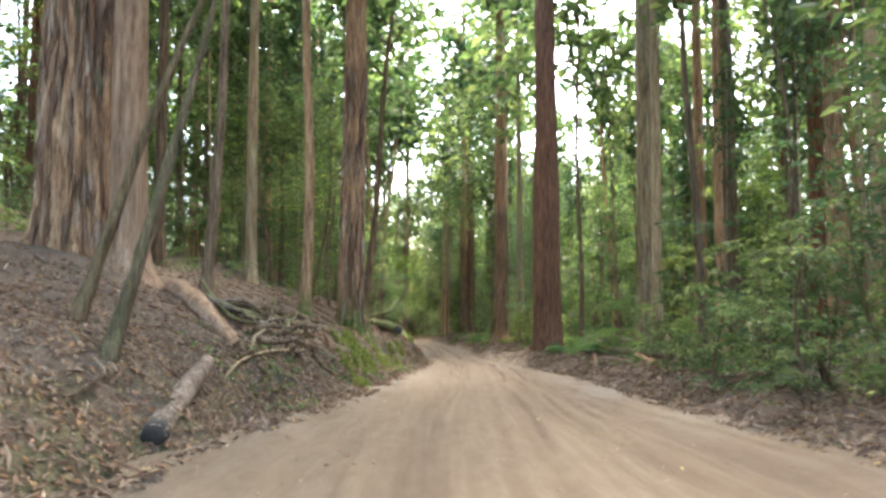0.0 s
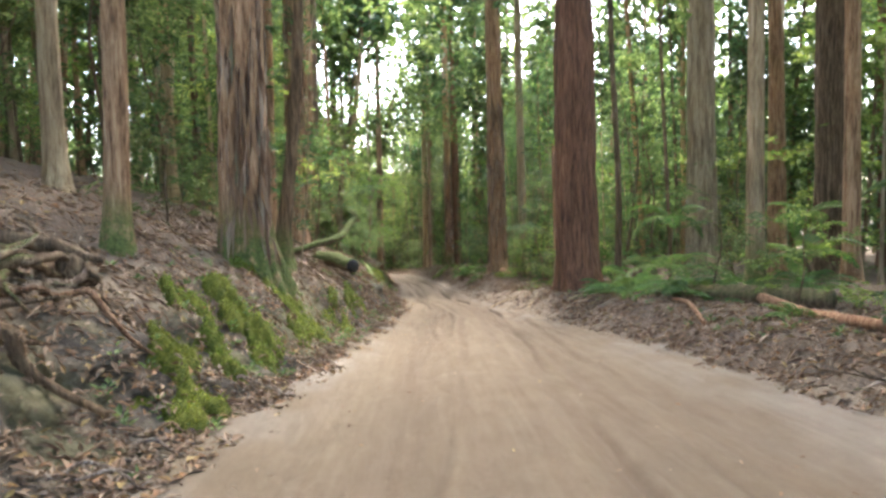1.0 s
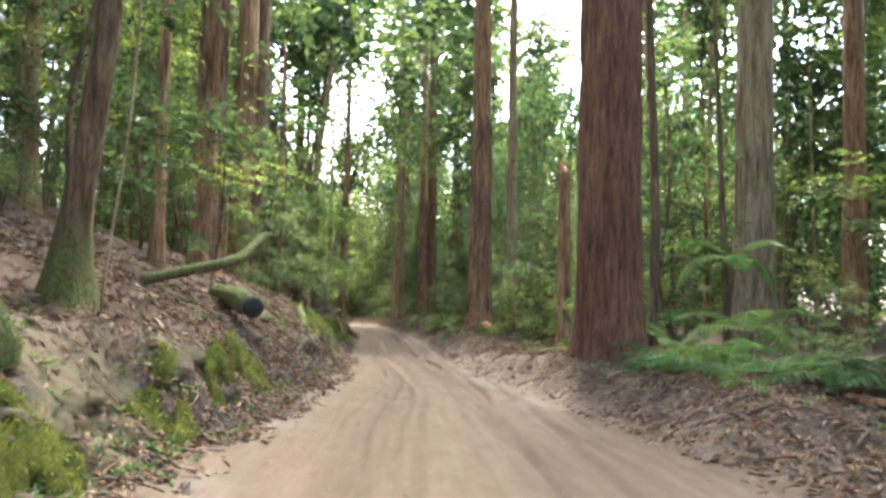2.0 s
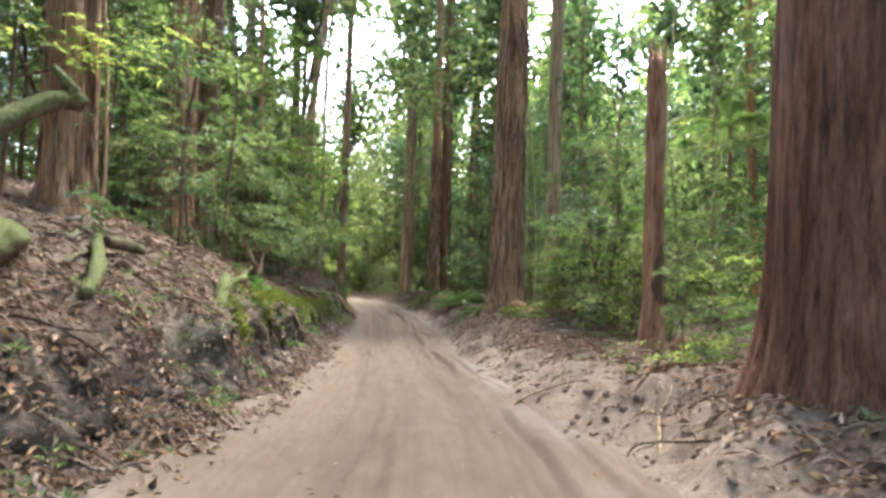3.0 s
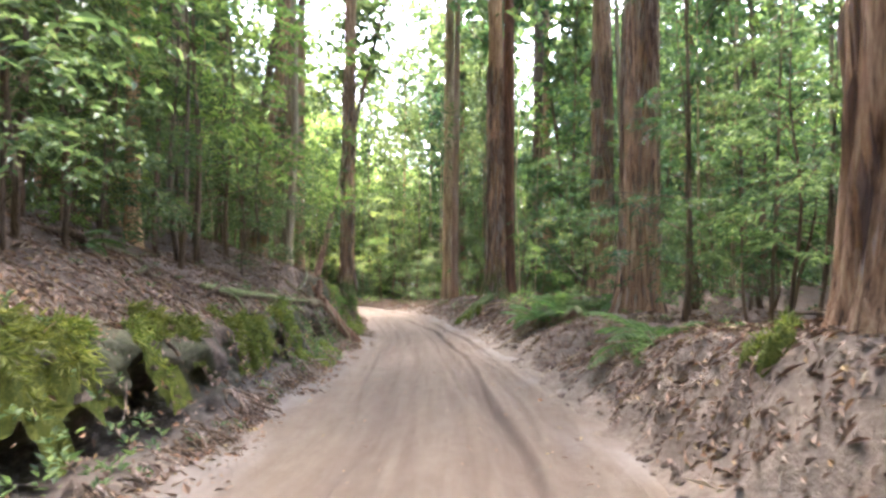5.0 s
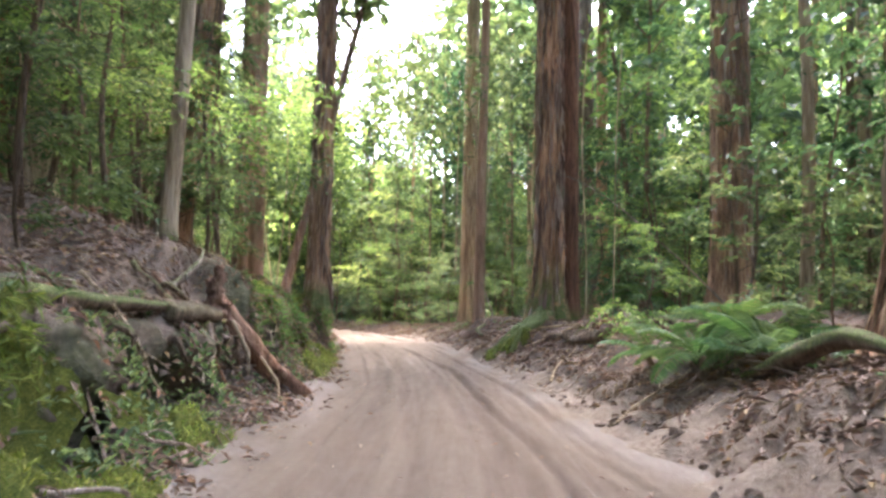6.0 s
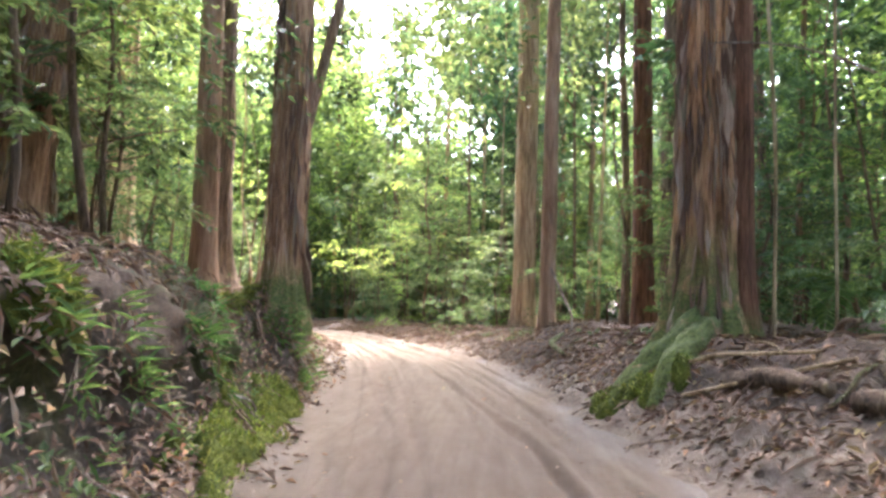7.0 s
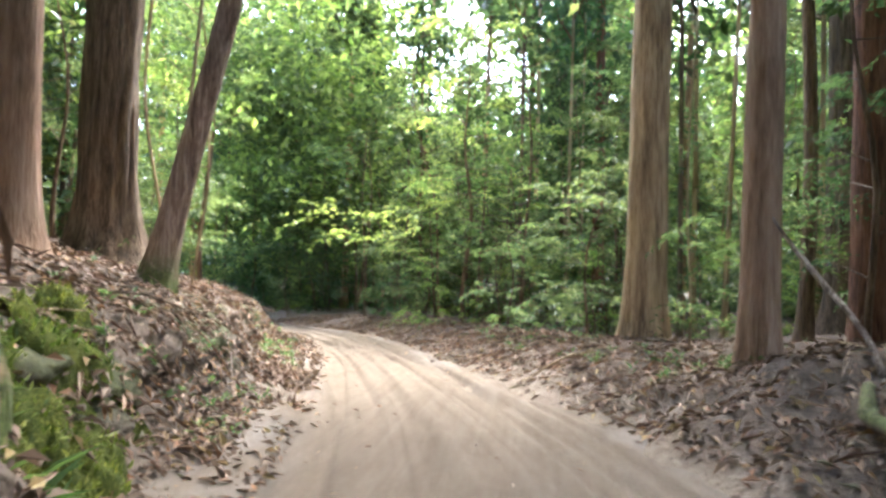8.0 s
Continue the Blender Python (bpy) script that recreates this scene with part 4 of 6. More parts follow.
# slender saplings crowding in front of the trunks
edge = scatter(34, np.random.default_rng(23), lambda l, r, y: max(2.6, left_clear(y) - 0.8) < l < 8, 0.4, (-13, -3), (32, 72)) + scatter(28, np.random.default_rng(24), lambda l, r, y: max(3.2, side_clear(y) - 2.5) < r < 9, 0.4, (2, 14), (36, 82))
for k, (x, y) in enumerate(edge):
    ob = copy_thing((FINE[4], BROAD[0], FINE[2], FINE[5], BROAD[2], FINE[1], BROAD[4])[k % 7], pose(x, y, gz(x, y), 0, 0, k * 83))
    s = (0.8 + 0.45 * ((k * 29) % 10) / 10) * (0.8 if k % 7 in (1, 4, 6) else 1.0)
    ob.scale = (s * 0.85, s * 0.85, s)
# light-leaved saplings along the top of the bank and inside the bend
for k, (x, y) in enumerate(scatter(22, rng, lambda l, r, y: 2.6 < l < 5.5, 0.45, (-9, -3), (42, 66)) + scatter(16, rng, lambda l, r, y: 1.6 < l < 7, 0.45, (-22, -7), (78, 97))):
    ob = copy_thing((FINE[0], FINE[3], FINE[2], BROAD[3], FINE[4])[k % 5], pose(x, y, gz(x, y), 0, 0, k * 71))
    s = 0.8 + 0.5 * ((k * 43) % 10) / 10
    ob.scale = (s, s, s)
# a thick belt of shrubs along the right-hand verge where the track begins, and round the outside of the bend
for k, (x, y) in enumerate(scatter(22, rng, lambda l, r, y: 1.9 < r < 5, 0.35, (5, 10), (4, 17)) + scatter(16, rng, lambda l, r, y: 1.5 < r < 5, 0.4, (-14, 4), (79, 96)) + scatter(9, rng, lambda l, r, y: 2.0 < r < 4.5, 0.4, (5, 9), (38.5, 44))):
    ob = copy_thing((BUSH + FINE[:2])[k % 7], pose(x, y, gz(x, y), 0, 0, k * 77))
    s = 0.75 + 0.5 * ((k * 37) % 10) / 10
    ob.scale = (s, s, s)


# undergrowth closing the outside of the bend
for k, (x, y) in enumerate(scatter(46, np.random.default_rng(19), lambda l, r, y: 2.5 < r < 16, 0.3, (-16, 16), (82, 106))):
    ob = copy_thing((BUSH[4], FINE[3], BUSH[3], FINE[2], BUSH[1], FINE[3])[k % 6], pose(x, y, gz(x, y), 0, 0, k * 59))
    s = 0.9 + 0.5 * ((k * 31) % 10) / 10
    ob.scale = (s, s, s)
# light-leaved shrubs on the right-hand verge
for k, (x, y) in enumerate([(5.2, 42.9), (5.6, 42.0), (6.3, 42.6), (6.0, 41.2), (5.0, 43.7), (6.9, 41.6), (6.6, 43.5), (7.4, 42.6), (5.6, 44.2), (4.9, 33.6), (5.8, 33.0)]):
    ob = copy_thing((BUSH[3], FINE[3], BUSH[0], BUSH[3], FINE[0])[k % 5], pose(x, y, gz(x, y), 0, 0, k * 67))
    s = (0.8, 0.55, 0.9, 0.7, 0.5)[k % 5]
    ob.scale = (s, s, s)


def wood_masses(name, label, places, mat, seed, per, size):
    """Leaf masses of the deeper wood: uneven columns of sprays, joined."""
    r2 = np.random.default_rng(seed)
    base, along, normal, ln = [], [], [], []
    for x, y, low, high, rad in places:
        g = gz(x, min(max(y, -79), 219))
        nb = max(int((high - low) * 2.2), 5)
        bz = low + (high - low) * r2.random(nb)
        ba = r2.uniform(0, 2 * np.pi, nb)
        br = rad * np.sqrt(r2.random(nb))
        centres = np.stack([x + br * np.cos(ba), y + br * np.sin(ba), g + bz], 1)
        n = int(per * nb)
        c = centres[r2.integers(0, nb, n)] + r2.normal(0, 1, (n, 3)) * np.array([.75, .75, .32])
        base.append(c)
        along.append(r2.normal(0, 1, (n, 3)) * np.array([1, 1, .5]) - np.array([0, 0, .3]))
        normal.append(r2.normal(0, .5, (n, 3)) + np.array([0, 0, 1]))
        ln.append(size * (0.6 + 0.8 * r2.random(n)))
    ln = np.concatenate(ln)
    v, f = leaves(np.concatenate(base), np.concatenate(along), np.concatenate(normal), ln, ln * 0.5)
    return tagged(new(name, mesh_of(name, v, f, mat, False)), label, "foliage", kind="stuff")


def mass_places(n, seed, test, x_range, y_range, low, high, rad):
    r2 = np.random.default_rng(seed)
    out = []
    while len(out) < n:
        x, y = r2.uniform(*x_range), r2.uniform(*y_range)
        dl, dr = offsets(np.array([x]), np.array([y]))
        if test(float(dl[0]), float(dr[0]), y):
            place = [x, y, r2.uniform(*low), r2.uniform(*high), r2.uniform(*rad)]
            if sky_gap(x, y, 0.6 + place[4] * 0.3):
                if place[2] > 7:
                    continue
                tall = 0.27 * (y - 33) + 3 if far_gap(x, y, 1.0) else (9.0 if y < 105 else 15.0) if x < 5 else 8.0
                place[2], place[3] = min(place[2], 2.0), min(place[3], tall)
            out.append(place)
    return out


def deep(l, r, y):
    return max(7, left_clear(y) + 1.5) < l < 45 or max(7, side_clear(y) + 3) < r < 40

# low masses take dark leaves, high ones bright: shade and sun as leaf colour
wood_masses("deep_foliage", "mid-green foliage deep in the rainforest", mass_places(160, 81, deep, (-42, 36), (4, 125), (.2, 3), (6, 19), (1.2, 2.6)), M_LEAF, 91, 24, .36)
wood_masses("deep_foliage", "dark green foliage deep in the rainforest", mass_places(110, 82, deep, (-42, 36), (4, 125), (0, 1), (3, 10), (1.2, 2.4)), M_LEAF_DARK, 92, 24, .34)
wood_masses("deep_foliage", "yellow-green foliage in the rainforest, sunlight put into its leaf colour", mass_places(85, 83, deep, (-45, 36), (25, 135), (3, 9), (10, 22), (1.2, 2.6)), M_LEAF_BRIGHT, 93, 20, .38)
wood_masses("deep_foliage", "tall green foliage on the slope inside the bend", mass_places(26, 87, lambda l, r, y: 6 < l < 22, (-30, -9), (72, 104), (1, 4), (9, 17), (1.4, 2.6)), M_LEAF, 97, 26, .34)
# bright leaves inside the bend carry its sunlight in their colour
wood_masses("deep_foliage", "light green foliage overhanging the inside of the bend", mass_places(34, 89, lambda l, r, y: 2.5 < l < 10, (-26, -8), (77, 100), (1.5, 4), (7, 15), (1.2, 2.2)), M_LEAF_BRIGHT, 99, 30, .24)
wood_masses("deep_foliage", "tall green foliage closing the view beyond the bend", mass_places(34, 90, lambda l, r, y: r > 3 or l > 5, (-24, 2), (92, 120), (2, 6), (12, 19), (1.6, 3)), M_LEAF, 100, 22, .4)
wood_masses("deep_foliage", "dark green foliage filling the wood beside the bend, shade put into its leaf colour", mass_places(26, 71, lambda l, r, y: r > 7, (8, 24), (64, 96), (2, 6), (12, 21), (1.6, 3)), M_LEAF_DARK, 72, 20, .42)
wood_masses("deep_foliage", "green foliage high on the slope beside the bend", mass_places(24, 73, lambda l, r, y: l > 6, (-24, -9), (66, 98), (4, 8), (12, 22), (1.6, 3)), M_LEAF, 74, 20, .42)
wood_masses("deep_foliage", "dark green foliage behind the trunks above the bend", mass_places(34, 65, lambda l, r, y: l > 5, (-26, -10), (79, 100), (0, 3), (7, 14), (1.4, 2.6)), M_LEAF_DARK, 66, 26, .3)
# bright leaf colour here stands in for light falling into the bend
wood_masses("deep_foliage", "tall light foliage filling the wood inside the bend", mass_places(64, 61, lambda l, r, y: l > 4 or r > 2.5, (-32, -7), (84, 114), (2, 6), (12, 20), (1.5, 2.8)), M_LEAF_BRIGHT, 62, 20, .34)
wood_masses("deep_foliage", "leafy mid-storey shading the slope", mass_places(26, 63, lambda l, r, y: 5.5 < l < 14, (-18, -5), (26, 60), (3.5, 6), (9, 15), (1.4, 2.6)), M_LEAF, 64, 20, .3)
wood_masses("high_canopy", "leafy limbs meeting high over the track", mass_places(9, 47, lambda l, r, y: True, (-6, 2.5), (54, 66), (11, 12.5), (15, 18), (1.4, 2.4)), M_LEAF, 48, 15, .36)
wood_masses("high_canopy", "leafy limbs meeting high before the bend", mass_places(7, 45, lambda l, r, y: True, (-11, -3), (75, 81), (11, 12.5), (15, 18), (1.4, 2.4)), M_LEAF, 46, 15, .34)
wood_masses("high_canopy", "leafy crowns high over the slope inside the bend", mass_places(30, 57, lambda l, r, y: True, (-23, -10), (84, 108), (9.5, 11.5), (16, 22), (1.5, 2.6)), M_LEAF, 58, 18, .36)
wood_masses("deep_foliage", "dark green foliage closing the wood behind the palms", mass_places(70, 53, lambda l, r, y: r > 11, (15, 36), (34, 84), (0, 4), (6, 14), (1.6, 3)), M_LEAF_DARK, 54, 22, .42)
wood_masses("deep_foliage", "low leafy limbs of the trees beside the bend", mass_places(9, 77, lambda l, r, y: l > -9, (-3.5, 2.0), (73.5, 80.5), (6.5, 8), (10.5, 13), (.9, 1.6)), M_LEAF, 78, 22, .26)
wood_masses("far_woods", "belt of green foliage closing the view along the track", mass_places(80, 75, lambda l, r, y: l > 4 or r > 4, (-48, 26), (97, 128), (0, 1), (9, 16), (1.8, 3.2)), M_LEAF, 76, 17, .5)
wood_masses("far_woods", "low undergrowth beyond the bend, shade put into its dark leaf colour", mass_places(130, 69, lambda l, r, y: l > 3 or r > 3, (-50, 34), (98, 126), (-.3, .2), (2.5, 5), (1.8, 3.2)), M_LEAF_DARK, 70, 34, .4)
wood_masses("far_woods", "yellow-green foliage of the far side of the bend, sunlight put into its leaf colour", mass_places(56, 79, lambda l, r, y: l > 4 or r > 4, (-34, 16), (104, 132), (4, 8), (13, 18), (1.8, 3.2)), M_LEAF_BRIGHT, 80, 17, .5)
wood_masses("far_woods", "dense green foliage of the distant forest", mass_places(150, 84, lambda l, r, y: l > 12 or r > 12, (-70, 58), (96, 160), (0, 4), (10, 27), (2, 4)), M_LEAF, 94, 17, 0.85)
wood_masses("far_woods", "dense green foliage of the forest on both sides", mass_places(120, 85, lambda l, r, y: l > 30 or r > 27, (-80, 68), (-30, 100), (0, 4), (10, 22), (2, 4)), M_LEAF, 95, 7, 1.2)
# added canopy, mostly out of view, keeps sky light off the track
wood_masses("high_canopy", "high rainforest canopy arching over the track, added to shade it", mass_places(34, 86, lambda l, r, y: l > -9 and r > -9 and l < 6 and r < 6, (-8, 10), (-18, 16), (9, 13), (15, 21), (1.5, 3)), M_LEAF, 96, 13, .55)
wood_masses("high_canopy", "high rainforest canopy arching over the track, added to shade it", mass_places(44, 88, lambda l, r, y: l > -9 and r > -9 and l < 6 and r < 6, (-25, 12), (14, 110), (12, 15), (16, 23), (1.5, 3)), M_LEAF, 98, 9, .55)
# ---- ferns and palms ----
def frond(rng, length, droop, pairs, leaflet):
    """An arching pinnate frond from the origin along +x."""
    t = np.linspace(0, 1, pairs)
    x = length * (t - 0.18 * t ** 2)
    z = length * (0.62 * t - droop * t ** 2)
    p = np.stack([x, 0 * x, z], 1)
    d = np.gradient(p, axis=0)
    d /= np.linalg.norm(d, axis=1)[:, None]
    heap = Heap()
    heap.add(*tube(p[::max(pairs // 8, 1)], [0.012 * length ** 0.5, 0.003], 4, cap=False))
    size = leaflet * np.sin(np.pi * np.clip(t * 0.88 + 0.10, 0, 1)) ** 0.7
    for s in (-1, 1):
        side = np.array([0, s, 0])
        al = side * 1.0 + d * 0.5 - np.array([0, 0, 0.3]) + rng.normal(0, 0.06, (pairs, 3))
        nn = np.cross(d, side) * s
        v, f = leaves(p[3:], al[3:], nn[3:], size[3:] + 0.02, np.full(pairs - 3, leaflet * 0.095 + 0.008), 0.12)
        heap.add(v, f)
    return heap


def fern(seed, fronds, length, droop=0.55, pairs=26, leaflet=0.2, stem=0.0, name="fern", label="arching green fern on the forest floor"):
    rng = np.random.default_rng(seed)
    root = new(name)
    if stem:
        w = Heap()
        w.add(*tube(wiggle((0, 0, -0.2), (0.05, 0, stem), 8, 0.04, seed), [0.06, 0.045], 8))
        part("stem", w.mesh("stem", M_DARK), root)
    shapes = [frond(rng, length * rng.uniform(0.8, 1.15), droop * rng.uniform(0.8, 1.2), pairs, leaflet).mesh("frond", M_FERN, False) for _ in range(4)]
    for k in range(fronds):
        ob = part("frond", shapes[k % 4], root)
        ob.location = (0, 0, stem)
        ob.rotation_euler = (rng.normal(0, 0.1), rng.uniform(-0.35, 0.35), k * 2 * math.pi / fronds + rng.normal(0, 0.25))
    return tagged(root, label, "fern" if name == "fern" else "palm", name + "s in the undergrowth")


FERNS = [fern(1, 9, 1.0), fern(2, 11, 1.25, 0.6, 30, 0.24), fern(3, 8, 0.8, 0.5, 22, 0.16)]
PALMS = [fern(4, 8, 1.7, 0.66, 44, 0.34, 0.7, "palm", "understorey palm with long drooping fronds"), fern(5, 7, 1.6, 0.68, 44, 0.32, 2.2, "palm", "slender young palm with arching fronds")]
FERN_AT = [(4.6, 59.2), (4.4, 60.6), (5.2, 61.8), (6.6, 26.6), (7.4, 25.2), (6.2, 23.6), (7.9, 23.2), (5.7, 29.0), (8.5, 29.5), (7.2, 28.2), (9.3, 25.6),
           (6.4, 20.8), (7.6, 19.0), (5.6, 27.6), (5.3, 28.4), (5.9, 25.0), (6.3, 24.6), (5.5, 29.8), (6.8, 25.4), (5.4, 26.6), (8.2, 24.4), (8.8, 31.5), (7.0, 31.8), (6.0, 26.0), (4.2, 64.8), (5.0, 60.9), (-3.9, 42.6), (-5.0, 51.5), (3.9, 51.8), (4.4, 54.2)]
PALM_AT = [(7.6, 29.9), (9.0, 33.4), (10.4, 27.4), (12.2, 30.6), (8.3, 35.2), (11.0, 23.8), (9.7, 20.4), (13.5, 26.4), (6.7, 34.0), (7.9, 42.8), (8.8, 41.4), (12.6, 21.0), (5.4, 70.2), (7.6, 60.2)]
plant(FERNS, FERN_AT, rng, 0.8, 1.2)
plant(PALMS, PALM_AT, rng, 0.85, 1.15)
# a tall palm hanging its fronds over the shrubs, and big ferns on the litter berm
plant([fern(6, 8, 2.5, 0.75, 52, 0.45, 5.2, "palm", "tall slender palm with long dark drooping fronds")], [(10.0, 43.2)], rng, 1, 1)
plant([fern(7, 11, 1.05, 0.5, 40, 0.2, 0.3, "fern", "large bright fern with arching fronds on the berm"), fern(8, 9, 0.95, 0.52, 38, 0.18, 0.22, "fern", "large bright fern with arching fronds on the berm")], [(2.95, 58.9), (3.55, 58.5), (3.6, 59.6), (2.75, 60.0)], rng, .9, 1.1)


# ---- fallen wood ----
def log_thing(name, points, radii, mat, label, seed=0, seg=18, rough=0.12, moss=0.0, category="log", snag=0):
    """A log or branch along world points; a hollow, splintered end and side stubs."""
    p = np.asarray(points, float)
    fine = np.stack([np.interp(np.linspace(0, 1, 24), np.linspace(0, 1, len(p)), p[:, i]) for i in range(3)], 1)
    k = np.ones(5) / 5
    fine[2:-2] = np.stack([np.convolve(fine[:, i], k, "valid") for i in range(3)], 1)
    base = fine[0].copy()
    root = new(name)
    root.location = base
    heap = Heap()
    v, f = tube(fine - base, radii, seg, rough, seed)
    heap.add(v, f)
    rng = np.random.default_rng(seed + 9)
    stubs = []
    for _ in range(snag):
        q = fine[rng.integers(4, 20)] - base
        e = q + rng.normal(0, 1, 3) * np.array([.5, .5, .3]) * radii[0] * 5 + np.array([0, 0, radii[0] * 3])
        stubs.append(tube(wiggle(q, e, 6, radii[0] * 0.3, seed), [radii[0] * 0.3, radii[0] * 0.08], 7, 0.1))
    me = heap.mesh("wood", mat)
    if moss:
        n = np.zeros(len(me.vertices) * 3)
        me.vertices.foreach_get("normal", n)
        attribute(me, "moss", smooth01((n.reshape(-1, 3)[:, 2] + 0.35) / 0.6) * moss)
    part("wood", me, root)
    for g in stubs:
        h = Heap()
        h.add(*g)
        part("side_stub", h.mesh("side_stub", mat), root)
    return tagged(root, label, category)


def up(x, y, dz=0.0):
    return (x, y, gz(x, y) + dz)


burnt = log_thing("fallen_log", [up(-3.1, 7.1, .08), up(-3.3, 8.4, .14), up(-3.5, 9.8, .12)], [.13, .14, .1], M_LOG, "short grey-brown charred-ended log on leaf litter beside the track", 1)
tip = Heap()
d = np.array(up(-3.3, 8.4, .14)) - np.array(up(-3.1, 7.1, .08))
tip.add(*tube(np.stack([-d * 0.06, d * 0.05, d * 0.14]), [.11, .142, .137], 16, .12, 1))
part("charred_end", tip.mesh("charred_end", M_CHAR), burnt, "charred black end")
log_thing("fallen_log", [up(-3.75, 11.9, .06), up(-4.3, 12.45, .12), up(-4.8, 12.95, .16), up(-5.5, 13.7, .18), up(-6.0, 14.35, .1)], [.10, .17, .2, .21, .12], M_TAN, "pale debarked orange-tan log section on the slope", 2, 22, .3)
log_thing("mossy_branch", [up(-5.3, 14.3, .5), up(-4.7, 13.5, .3), up(-4.25, 13.2, .12), up(-3.9, 13.6, .2), up(-3.7, 14.6, .3)], [.035, .05, .055, .04, .02], M_DARK, "curved dark mossy branch lying across the slope", 35, 12, .2, .7, "branch", 1)
log_thing("broken_branch", [up(-3.66, 12.5, -.05), up(-3.62, 12.7, .18), up(-3.5, 12.95, .42)], [.05, .035, .02], M_PALE, "pale broken stub of branch in the slope", 36, 9, .2, 0, "branch", 0)
log_thing("leaning_tree", [up(-3.95, 7.7, -.1), (-3.85, 7.85, 1.1), (-3.62, 8.0, 2.2), (-3.42, 8.3, 3.4), (-2.95, 8.5, 5.6)], [.13, .085, .075, .06, .03], M_DARK, "thin mossy trunk leaning over the slope", 3, 14, .3, .3, "small tree")
log_thing("leaning_tree", [up(-4.9, 8.7, -.1), (-4.72, 8.8, 1.6), (-4.5, 9.0, 2.6), (-4.1, 9.3, 4.3), (-3.4, 9.7, 6.5)], [.12, .08, .07, .06, .03], M_DARK, "thin dark mossy trunk leaning from the litter", 4, 14, .3, .25, "small tree")
log_thing("fallen_branch", [up(-3.27, 9.9, .05), up(-3.42, 11.1, .1), up(-3.36, 12.6, .14), up(-3.25, 14.0, .14), up(-3.15, 15.6, .1)], [.028, .026, .024, .012], M_PALE, "long bare pale branch lying on the slope", 5, 8, .12, 0, "branch", 2)


def root_mass(x, y, size, seed, label):
    """A knot of bare roots: each root a part."""
    r6 = np.random.default_rng(seed)
    root = new("root_mass")
    c = np.array(up(x, y))
    root.location = c
    h = Heap()
    h.add(*tube(wiggle((0, 0, -0.1), (-size * 0.8, size * 0.3, size * 0.3), 8, size * 0.15, seed), [size * 0.3, size * 0.36, size * 0.14], 14, 0.5, seed))
    part("butt", h.mesh("butt", M_DARK), root)
    for k in range(9):
        a = np.array([-size * 0.3, 0, size * 0.1]) + r6.normal(0, size * 0.15, 3)
        e = a + np.array([r6.normal(0.3, 0.7), r6.normal(0, 0.9), r6.normal(-0.1, 0.3)]) * size
        e[2] = max(e[2], gz(c[0] + e[0], c[1] + e[1]) - c[2] - 0.02)
        h = Heap()
        h.add(*tube(wiggle(a, e, 10, size * 0.14, seed + k), [size * 0.10, size * 0.02], 7, 0.2, seed + k))
        part("root", h.mesh("root", (M_DARK, M_LOG)[k % 3 == 0]), root)
    tagged(root, label, "roots")


root_mass(-3.75, 14.9, .8, 6, "dark upturned root mass on the eroded bank")
def branch_pile(x, y, wide, deep, count, seed, label, high=0.45):
    """A heap of dead branches thrown over one another: each branch a part."""
    r6 = np.random.default_rng(seed)
    root = new("branch_pile")
    c = np.array(up(x, y))
    root.location = c
    for k in range(count):
        q = np.array([x + r6.normal(0, wide), y + r6.normal(0, deep), 0])
        ang = r6.normal(0.9, 0.8) if k % 3 else r6.uniform(0, 6.28)
        ln = r6.uniform(0.5, 1.7)
        a, b = q - np.array([math.cos(ang), math.sin(ang), 0]) * ln / 2, q + np.array([math.cos(ang), math.sin(ang), 0]) * ln / 2
        a[2], b[2] = gz(a[0], a[1]) + r6.uniform(0, high * 0.5), gz(b[0], b[1]) + r6.uniform(0, high)
        p = wiggle(a, b, 10, 0.10, int(r6.integers(1e6)))
        p[:, 2] = np.maximum(p[:, 2], ground_z(p[:, 0], p[:, 1]) + 0.02)
        h = Heap()
        r = r6.uniform(0.012, 0.05) * (1.7 if k < 4 else 1)
        h.add(*tube(p - c, [r, r * 1.1, r * 0.4], 9, 0.3, seed + k))
        me = h.mesh("branch", (M_DARK, M_LOG, M_DARK, M_DARK, M_ROOT)[k % 5])
        n = np.zeros(len(me.vertices) * 3)
        me.vertices.foreach_get("normal", n)
        attribute(me, "moss", smooth01((n.reshape(-1, 3)[:, 2] - 0.1) / 0.6) * (k % 2) * 0.8)
        part("branch", me, root)
    tagged(root, label, "dead wood")


branch_pile(-4.0, 14.7, .45, .9, 22, 41, "tangled heap of dark dead branches and roots on the bank", .7)
branch_pile(-3.7, 17.0, .35, .9, 16, 42, "dark dead branches heaped on the eroded bank", .55)
branch_pile(-3.3, 58.9, .3, .8, 10, 43, "dead twigs and branches lying on the bank", .3)
branch_pile(3.4, 64.6, .5, .8, 12, 44, "dead branches heaped beside a big tree", .35)
branch_pile(-4.6, 52.0, .6, 1.5, 9, 45, "fallen branches lying on the litter slope", .25)
branch_pile(-3.6, 34.0, .5, 1.4, 9, 46, "fallen mossy branches lying on the slope", .25)
root_mass(-3.3, 15.5, .6, 36, "dark tangled roots hanging on the eroded bank")
root_mass(-3.6, 17.4, .75, 7, "dark twisted roots in the eroded bank")
root_mass(-3.7, 13.3, .8, 26, "dark roots of a rotted stump in the eroded bank")
root_mass(-3.2, 14.1, .65, 27, "dark twisted roots hanging in the eroded bank")
root_mass(-3.45, 11.5, .35, 8, "weathered roots exposed on the slope")
root_mass(-2.75, 59.7, .5, 9, "fine orange-brown roots exposed in the bank")
